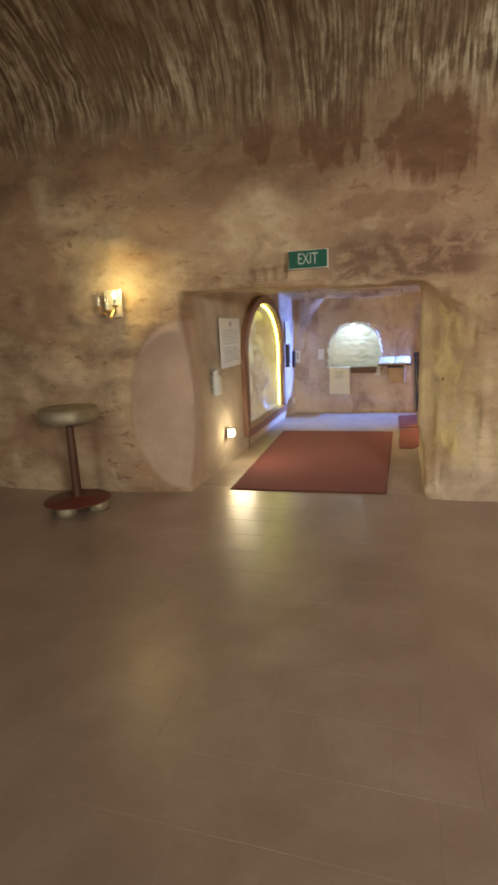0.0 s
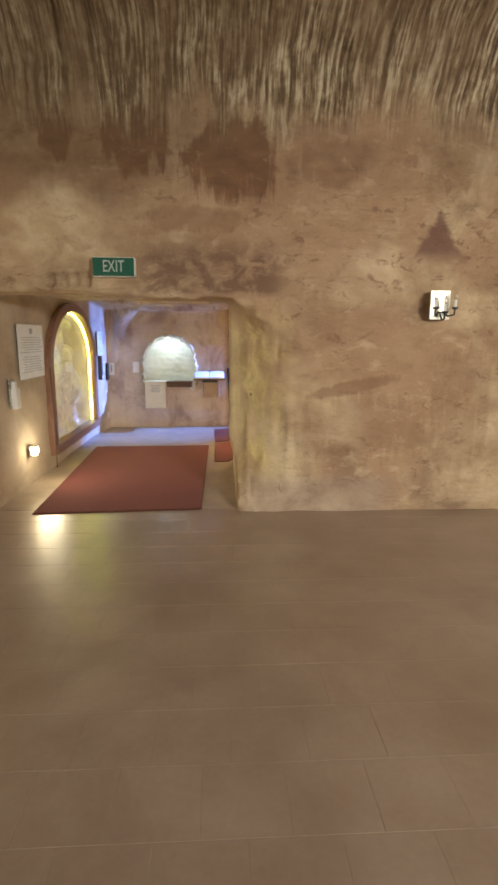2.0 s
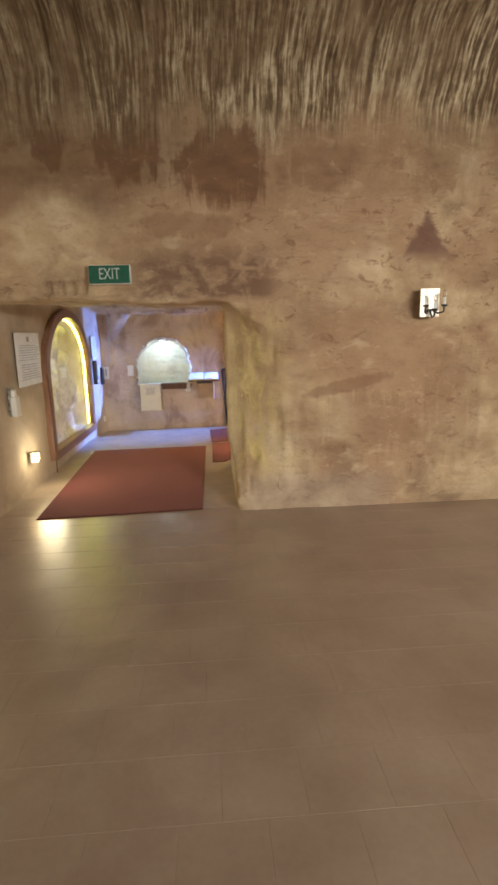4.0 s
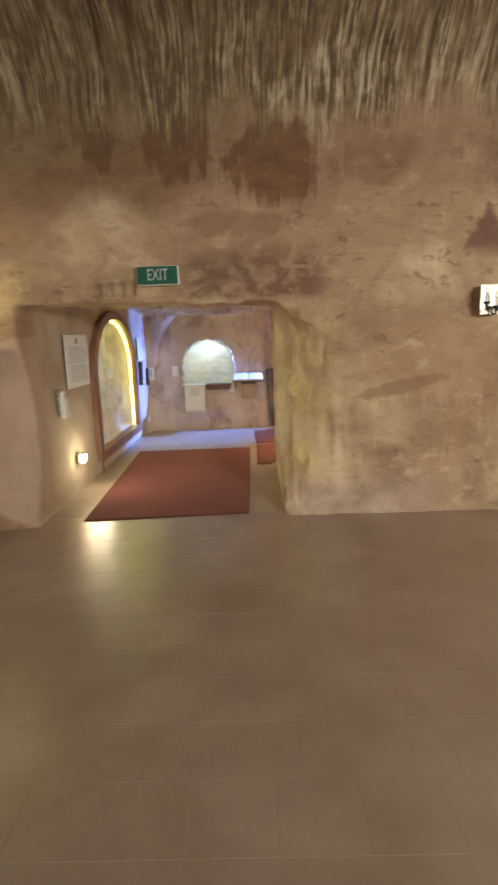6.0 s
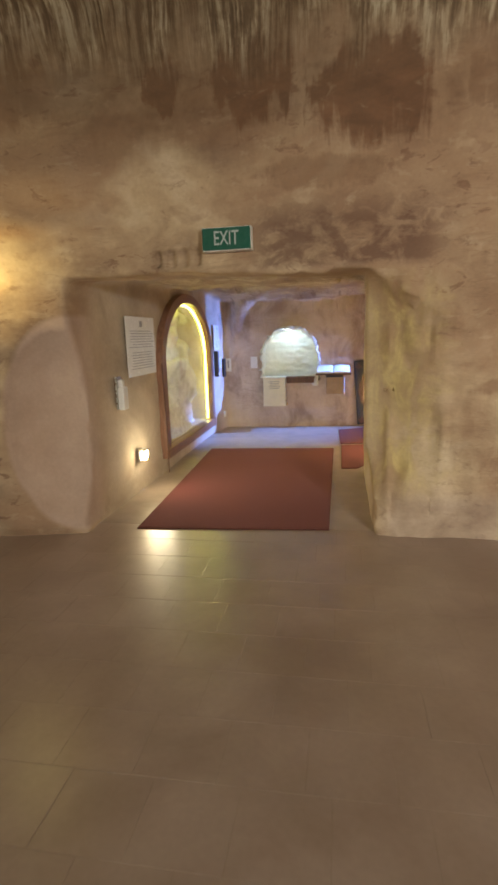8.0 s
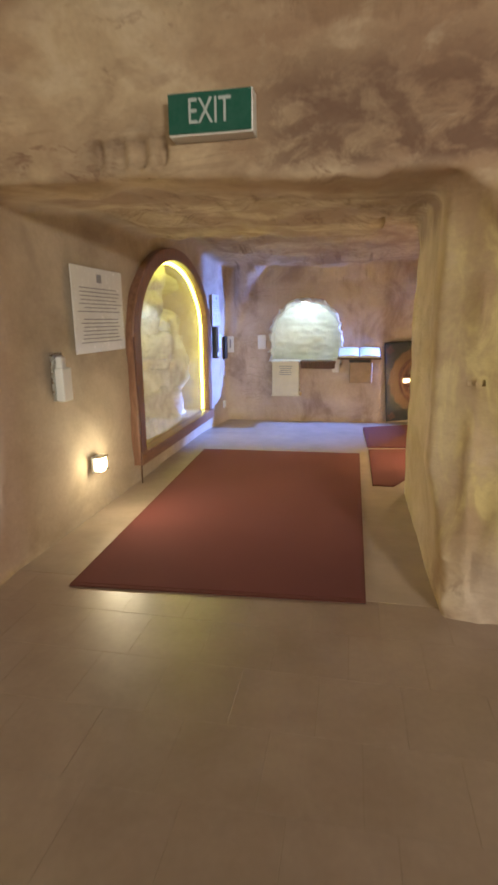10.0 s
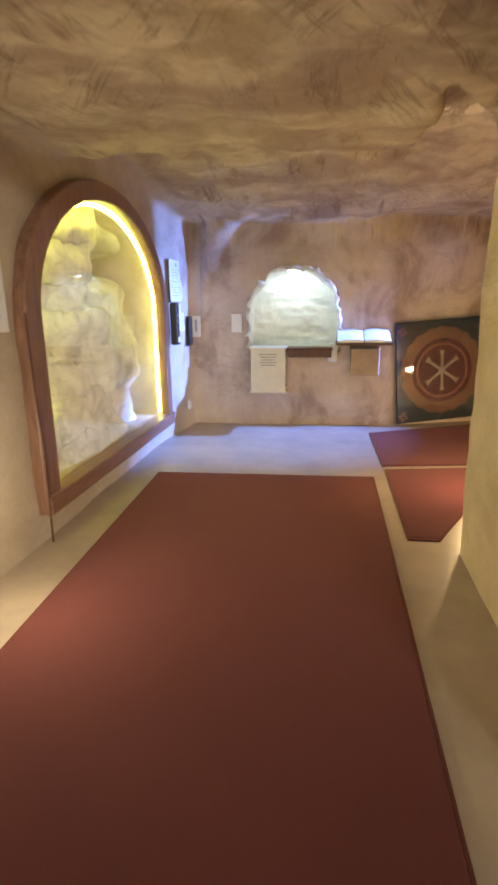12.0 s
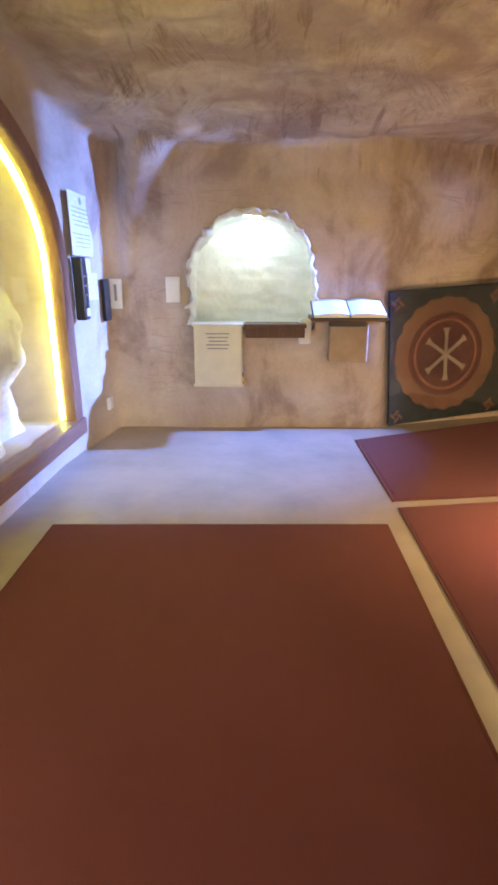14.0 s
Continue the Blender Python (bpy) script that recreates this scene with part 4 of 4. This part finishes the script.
def niche():
    """The white plastered lining of the lit niche, with a ragged lip."""
    steps, base = 88, 0.84
    line = [(-0.47, base + 0.34 * i / 16) for i in range(16)]
    line += [(-0.47 * math.cos(math.pi * i / steps), 1.18 + 0.47 * math.sin(math.pi * i / steps)) for i in range(steps + 1)]
    line += [(0.47, 1.18 - 0.34 * (i + 1) / 16) for i in range(16)]
    rings = [(1.06, 0.04, 0.5), (1.035, -0.035, 1.0), (1.0, -0.05, 1.0), (0.98, -0.02, 0.8)]
    rings += [(0.965, 0.02 + 0.04 * k, 0.6) for k in range(8)]
    pts = np.array([(-0.735 + x * g, BACK + dy, max(base, 1.0 + (z - 1.0) * g)) for g, dy, _ in rings for x, z in line], np.float32)
    rough = np.repeat([r for _, _, r in rings], len(line)).astype(np.float32)
    for axis in range(3):
        shake = 0.024 * value_noise(pts + 3.7 * axis, 11.0, axis) + 0.034 * value_noise(pts + 1.9 * axis, 24.0, axis + 1)
        pts[:, axis] += shake * rough * np.where((axis == 2) & (pts[:, 2] < base + 0.01), 0, 1)
    k = len(line)
    faces = [(a * k + i, a * k + i + 1, (a + 1) * k + i + 1, (a + 1) * k + i) for a in range(len(rings) - 1) for i in range(k - 1)]
    bm = bmesh.new()
    vs = [bm.verts.new(p) for p in pts.tolist()]
    for q in faces:
        bm.faces.new([vs[i] for i in q])
    m = 46
    gx, gz = np.meshgrid(np.linspace(-1.24, -0.23, m), np.linspace(0.80, 1.70, m), indexing="ij")
    rear = np.stack([gx.ravel(), gx.ravel() * 0 + BACK + 0.25, gz.ravel()], 1).astype(np.float32)
    rear[:, 1] += 0.010 * value_noise(rear, 6.0, 0) + 0.016 * value_noise(rear * np.array((0.6, 1, 1.6), np.float32), 17.0, 1) - 0.10 * ((rear[:, 0] + 0.735) / 0.47) ** 2
    rv = [bm.verts.new(q) for q in rear.tolist()]
    for a in range(m - 1):
        for b in range(m - 1):
            bm.faces.new((rv[a * m + b], rv[(a + 1) * m + b], rv[(a + 1) * m + b + 1], rv[a * m + b + 1]))
    bm.faces.new([vs[a * k] for a in range(2, len(rings))] + [vs[a * k + k - 1] for a in range(len(rings) - 1, 1, -1)])
    box((0.10, 0.06, 0.20), (-0.325, BACK - 0.02, 0.79), 0.02, None, bm)
    bmesh.ops.recalc_face_normals(bm, faces=bm.faces[:])
    ob = part("niche_lining", bm, PLASTER, smooth=True)
    return tagged(ob, "white rough-plastered arched niche lit from its crown", "niche", kind="structure")


niche()


def niche_lamp():
    ob = thing("niche_lamp", (-0.735, 9.86, 1.625), "small white spot lamp at the crown of the niche", "lamp")
    part("housing", box((0.16, 0.06, 0.02), (0, 0, 0.012), 0.006), WHITE, ob)
    part("lens", box((0.13, 0.042, 0.006), (0, 0, -0.003), 0.002), COOL, ob)


niche_lamp()


def tapestry():
    ob = thing("wall_tapestry", (0.375, 9.80, 0.0), "glazed dark blue tapestry with a gold monogram in a red disc", "tapestry", turn=16.0)
    w, h = 1.45, 1.06
    tilt = pose(0, 0, 0, -1.5, -3.5, 0)
    part("cloth", box((w, 0.02, h), (w / 2, 0, h / 2 + 0.03), 0.006), TAP_BLUE, ob, "dark blue woven field").matrix_basis = tilt
    cx, cz = 0.50, 0.565

    def disc(name, r0, r1, depth, material, label, wobble=0.0, lobes=20, count=120):
        bm = bmesh.new()
        ring = []
        for i in range(count):
            a = 2 * math.pi * i / count
            k = r1 + wobble * math.cos(a * lobes)
            ring.append([bm.verts.new((cx + r * math.cos(a), y, cz + r * math.sin(a))) for r, y in ((r0, -0.010), (r0, -depth), (k, -depth), (k, -0.010))])
        for i in range(count):
            a, b = ring[i], ring[(i + 1) % count]
            for j in range(3):
                bm.faces.new((a[j], a[j + 1], b[j + 1], b[j]))
        bmesh.ops.recalc_face_normals(bm, faces=bm.faces[:])
        part(name, bm, material, ob, label).matrix_basis = tilt

    disc("disc", 0.001, 0.36, 0.0125, TAP_RED, "dark red woven disc")
    disc("border_ring", 0.335, 0.45, 0.0155, TAP_GOLD, "scrolled orange-brown border", 0.012)
    disc("cord_ring", 0.265, 0.285, 0.0145, TAP_BROWN, "brown twisted cord ring", 0.004, 40)
    for turn, length in ((0, 0.42), (54, 0.42), (-54, 0.42)):
        bm = bmesh.new()
        for sz in (-1, 1):
            v = [bm.verts.new((sx * wd, y, sz * zz)) for y in (0.0, -0.004) for sx, wd, zz in ((-1, 0.014, 0.0), (1, 0.014, 0.0), (1, 0.015, length * 0.42), (1, 0.034, length * 0.5), (-1, 0.034, length * 0.5), (-1, 0.015, length * 0.42))]
            bm.faces.new(v[:6]), bm.faces.new(v[6:][::-1])
            for i in range(6):
                k = (i + 1) % 6
                bm.faces.new((v[i], v[k], v[k + 6], v[i + 6]))
        bmesh.ops.recalc_face_normals(bm, faces=bm.faces[:])
        bmesh.ops.rotate(bm, cent=(0, 0, 0), matrix=Euler((0, radians(turn), 0)).to_matrix(), verts=bm.verts[:])
        bmesh.ops.translate(bm, vec=(cx, -0.0130 - abs(turn - 20) * 0.00003, cz), verts=bm.verts[:])
        part("monogram_stroke", bm, TAP_CREAM, ob, "cream woven stroke").matrix_basis = tilt
    for sx, sz in ((0.07, 0.10), (0.07, 0.99), (0.93, 0.10), (0.93, 0.99)):
        bm = bmesh.new()
        for k in range(4):
            box((0.052, 0.004, 0.018), (sx + 0.032 * math.cos(k * math.pi / 2), -0.012, sz + 0.032 * math.sin(k * math.pi / 2)), 0.0, (0, 45 + 90 * k, 0), bm)
        part("corner_rosette", bm, TAP_BROWN, ob).matrix_basis = tilt
    pane = part("pane", box((w, 0.004, h), (w / 2, -0.030, h / 2 + 0.03)), GLASS, ob, "clear glazing")
    pane.matrix_basis = tilt
    pane.visible_shadow = False
    return ob


def weave(name, colour):
    n = Nodes(name)
    f = n.noise(120, 3, 0.7)
    g = n.noise(7, 4, 0.6)
    c = n.mix(0.4, n.ramp(f, [(0.3, tuple(c * 0.6 for c in colour)), (0.7, tuple(min(1, c * 1.3) for c in colour))]), n.ramp(g, [(0.35, tuple(c * 0.6 for c in colour)), (0.65, tuple(min(1, c * 1.4) for c in colour))]))
    return n.done(c, 0.95, n.bump(f, 0.5, 0.004), spec=0.1)


TAP_BLUE = weave("dark blue weave", (0.022, 0.027, 0.031))
TAP_RED = weave("dark red weave", (0.060, 0.021, 0.022))
TAP_GOLD = weave("orange-brown weave", (0.115, 0.060, 0.042))
TAP_BROWN = weave("brown weave", (0.16, 0.07, 0.05))
TAP_CREAM = weave("cream weave", (0.20, 0.165, 0.13))
tapestry()

# ---- things in the hall ----


def letters(text, size, depth, material, parent, place, turn, narrow=1.0):
    """Raised lettering as a mesh."""
    cu = bpy.data.curves.new("letters", "FONT")
    cu.body, cu.size, cu.extrude, cu.align_x, cu.align_y = text, size, depth, "CENTER", "CENTER"
    tmp = bpy.data.objects.new("letters", cu)
    me = bpy.data.meshes.new_from_object(tmp)
    bpy.data.objects.remove(tmp)
    me.materials.append(material)
    ob = new("lettering", me)
    ob.parent = parent
    ob.matrix_basis = pose(*place, *turn)
    ob.scale.x = narrow
    return ob


def exit_sign():
    ob = thing("exit_sign", (-0.712, 4.845, 2.215), "green exit sign box with white lettering over the opening", "sign")
    part("housing", box((0.356, 0.16, 0.160), (0, 0.085, 0), 0.006), WHITE, ob, "white sign housing")
    part("face_plate", box((0.346, 0.008, 0.149), (0, 0, 0), 0.002), GREEN, ob)
    letters("EXIT", 0.135, 0.002, LETTER, ob, (0.0, -0.006, 0.0), (90, 0, 0), 0.66)
    return ob


exit_sign()


def sconce(place, lit, label):
    ob = thing("wall_sconce", place, label, "sconce", "wall sconces")
    part("backplate", box((0.18, 0.015, 0.25), (0, 0, 0), 0.006), MIRROR, ob, "pale metal back plate")
    metal = BRASS if lit else BLACK
    for sx, drop in ((-0.085, 0.0), (0.0, -0.035), (0.085, 0.0)):
        arm = part("arm", tube([(sx * 0.2, -0.01, -0.06), (sx * 0.6, -0.06, -0.095 + drop), (sx, -0.11, -0.085 + drop), (sx, -0.12, -0.04 + drop)], 0.008), metal, ob)
        part("cup", lathe([(0.0, 0.0), (0.022, 0.003), (0.028, 0.022), (0.02, 0.022), (0.0, 0.012)], 16, place=(sx, -0.12, -0.045 + drop)), metal, arm)
        candle = part("candle_tube", lathe([(0.0, 0), (0.012, 0), (0.012, 0.07), (0.0, 0.07)], 14, place=(sx, -0.12, -0.03 + drop)), WHITE, ob)
        part("bulb", lathe([(0.0, 0.0), (0.012, 0.008), (0.016, 0.025), (0.009, 0.05), (0.0, 0.066)], 14, place=(sx, -0.12, 0.038 + drop)), FLAME if lit and sx > 0.05 else GLASS, candle, "", True)
    return ob


sconce((-2.50, 4.50, 1.91), True, "lit candle sconce with a pale metal plate on the rock wall")
sconce((2.12, 4.80, 1.92), False, "unlit candle sconce with a pale metal plate on the rock wall")


def high_table():
    ob = thing("high_table", (-2.86, 4.12, 0.0), "round high table with a dark pole and red disc foot", "table")
    part("tabletop", lathe([(0.0, 0.85), (0.24, 0.85), (0.265, 0.865), (0.27, 0.90), (0.265, 0.975), (0.25, 0.985), (0.0, 0.985)], 48), DULL, ob, "thick round top with a metal rim", True)
    part("pole", lathe([(0.044, 0.10), (0.042, 0.45), (0.036, 0.85)], 20), DARK_WOOD, ob, "dark red-brown pole", True)
    part("foot", lathe([(0.0, 0.085), (0.05, 0.085), (0.30, 0.085), (0.315, 0.092), (0.30, 0.10), (0.05, 0.115), (0.034, 0.14), (0.0, 0.14)], 48), RED_PAINT, ob, "dark red disc foot", True)
    for a in (95, 185, 275, 5):
        drum = lathe([(0.0, 0.0), (0.085, 0.0), (0.098, 0.012), (0.098, 0.075), (0.088, 0.085), (0.0, 0.085)], 32, place=(0.21 * math.cos(radians(a)), 0.21 * math.sin(radians(a)), 0))
        part("foot_drum", drum, DULL, ob, "dull metal drum under the foot", True)
    return ob


DULL = plain("dull tarnished metal", (0.33, 0.28, 0.19), 0.5, metal=0.5, vary=0.3, scale=4)
RED_PAINT = plain("dark red paint", (0.13, 0.03, 0.02), 0.4)
high_table()


# fixture bodies invented for the unseen lights behind the walker
def unseen_luminaire(lx):
    ob = thing("unseen_luminaire", (lx, -2.78, 2.5), "unseen wall luminaire with a warm diffuser, added behind the walk", "wall light", "hall luminaires")
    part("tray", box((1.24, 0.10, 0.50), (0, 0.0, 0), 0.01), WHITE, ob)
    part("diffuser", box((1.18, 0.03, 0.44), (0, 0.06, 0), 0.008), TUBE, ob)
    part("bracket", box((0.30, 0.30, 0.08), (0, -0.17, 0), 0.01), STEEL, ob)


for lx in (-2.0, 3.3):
    unseen_luminaire(lx)


# ---- small things on the passage and end walls ----
def dispenser():
    ob = thing("soap_dispenser", (WALL + 0.03, 5.57, 1.06), "white bottle-shaped dispenser on the passage wall", "dispenser")
    part("body", box((0.06, 0.11, 0.21), (0.03, 0, -0.05), 0.012), WHITE, ob)
    part("neck", box((0.045, 0.06, 0.08), (0.025, -0.01, 0.085), 0.012), WHITE, ob)
    part("backplate", box((0.012, 0.13, 0.30), (-0.004, -0.01, 0.0), 0.004), STEEL, ob)


dispenser()
tagged(part("cable", tube([(WALL + 0.075, 6.675, 0.015), (WALL + 0.08, 6.68, 0.5), (WALL + 0.07, 6.675, 0.9), (WALL + 0.065, 6.68, 1.27)], 0.006), DARK_WOOD), "thin brown cable hanging beside the window frame", "cable")
notice(9.18, 9.60, 1.33, 1.72, "white printed sheet in bluish light beside the window", 10, WALL + 0.075)
notice(9.33, 9.45, 1.22, 1.31, "small white card under the printed sheet", 3, WALL + 0.09, False)
notice(9.36, 9.56, 1.04, 1.22, "white leaflet pinned to the passage wall", 4, WALL + 0.095, False)


def phone_box():
    ob = thing("wall_phone", (WALL + 0.10, 9.20, 0.92), "black wall box with a grey keypad beside the window", "phone")
    part("body", box((0.07, 0.09, 0.40), (0, 0, 0.20), 0.01), BLACK, ob)
    part("keypad", box((0.006, 0.06, 0.05), (0.037, 0, 0.05), 0.002), WHITE, ob, "pale keypad")
    for i in range(3):
        part("card_slot", box((0.006, 0.06, 0.012), (0.037, 0, 0.16 + 0.06 * i), 0.002), STEEL, ob)


phone_box()


def plate(place, size, label, name, category):
    ob = thing(name, place, label, category)
    part("plate", box(size, (0, 0, 0), 0.004), WHITE, ob)
    part("rocker", box((size[0] * (0.5 if size[0] > 0.03 else 1.3), size[1] * (0.5 if size[1] > 0.03 else 1.3), size[2] * 0.4), (0, 0, 0), 0.003), WHITE, ob)


plate((-1.345, 9.80, 1.10), (0.11, 0.025, 0.19), "white switch plate on the brown end wall", "switch_plate", "switch")
plate((WALL + 0.13, 9.52, 0.27), (0.025, 0.09, 0.09), "white socket low on the passage wall", "wall_socket", "socket")


def corner_print():
    ob = thing("small_print", (-1.79, 9.76, 1.07), "small white framed print by the corner", "picture")
    part("sheet", box((0.10, 0.012, 0.22), (0.01, 0, 0), 0.003), PAPER, ob)
    part("mark", box((0.02, 0.003, 0.12), (0.01, -0.008, 0.01)), INK, ob)


corner_print()


def corner_leaf():
    ob = thing("dark_hanging", (WALL + 0.10, 9.68, 1.02), "dark woven hanging in the wall corner", "hanging")
    bm = slab([(0.0, -0.05), (0.03, -0.07), (0.035, 0.05), (0.0, 0.06)], -0.14, 0.16, 0.01)
    part("cloth", bm, BLACK, ob)


corner_leaf()


def cool_stand_in():
    ob = thing("cool_stand_in", (2.04, 9.815, 1.86), "unseen stand-in lamp for the cool light, with light-blocking flaps", "lamp")
    part("housing", box((0.05, 0.05, 0.13), (0.03, 0, -0.02), 0.01), WHITE, ob)
    # unseen flaps added to keep its light off wing wall, display rock, ceiling
    flap = part("side_flap", box((0.66, 0.006, 0.62), (-0.35, 0.028, -0.24), 0.002), BLACK, ob, "unseen black side flap that blocks light")
    flap.rotation_euler = (0, 0, radians(3.0))
    part("side_flap", box((0.66, 0.006, 0.225), (-0.35, -0.132, -0.05), 0.002), BLACK, ob, "unseen black side flap that blocks light")
    part("top_flap", box((0.66, 0.30, 0.006), (-0.35, -0.10, 0.05), 0.002), BLACK, ob, "unseen black top flap that blocks light")
    part("stem", tube([(0.03, 0, 0.04), (0.05, 0, 0.40)], 0.012), STEEL, ob)


cool_stand_in()


# ---- paving of the hall ----


def tile_mesh(name, places, size):
    w, g = size / 2, size / 2 - 0.0015
    verts, faces = [], []
    for x, y in places:
        b = len(verts)
        verts += [(x + sx * k, y + sy * k, z) for k, z in ((w, -0.012), (w, -0.0006), (g, 0.0)) for sx, sy in ((-1, -1), (1, -1), (1, 1), (-1, 1))]
        for r in (0, 4):
            faces += [(b + r + i, b + r + (i + 1) % 4, b + r + 4 + (i + 1) % 4, b + r + 4 + i) for i in range(4)]
        faces.append((b + 8, b + 9, b + 10, b + 11))
    me = bpy.data.meshes.new(name)
    me.from_pydata(verts, [], faces)
    me.materials.append(TILE)
    return me


def paving():
    """Square stone tiles in broken courses, the nearer ones singly."""
    w, gap = 0.312, 0.002
    owner = bpy.data.objects["floor"]
    single = tile_mesh("tile", [(0, 0)], w - gap)
    rest = []
    row, y = 0, 5.026 - w / 2
    while y > -3.2:
        x = -5.4 + (0.0, 0.17, 0.06, 0.22)[row % 4]
        while x < 5.4:
            if 0.7 < y and abs(x + 0.4) < 2.9:
                ob = new("tile", single)
                ob.parent = owner
                ob.location = (x, y, 0.0)
                ob.rotation_euler = (random.uniform(-0.0016, 0.0016), random.uniform(-0.0016, 0.0016), random.uniform(-0.002, 0.002))
            else:
                rest.append((x, y))
            x += w
        y -= w
        row += 1
    ob = new("tiles", tile_mesh("tiles", rest, w - gap))
    ob.parent = owner
    tagged(ob, kind="stuff")


paving()
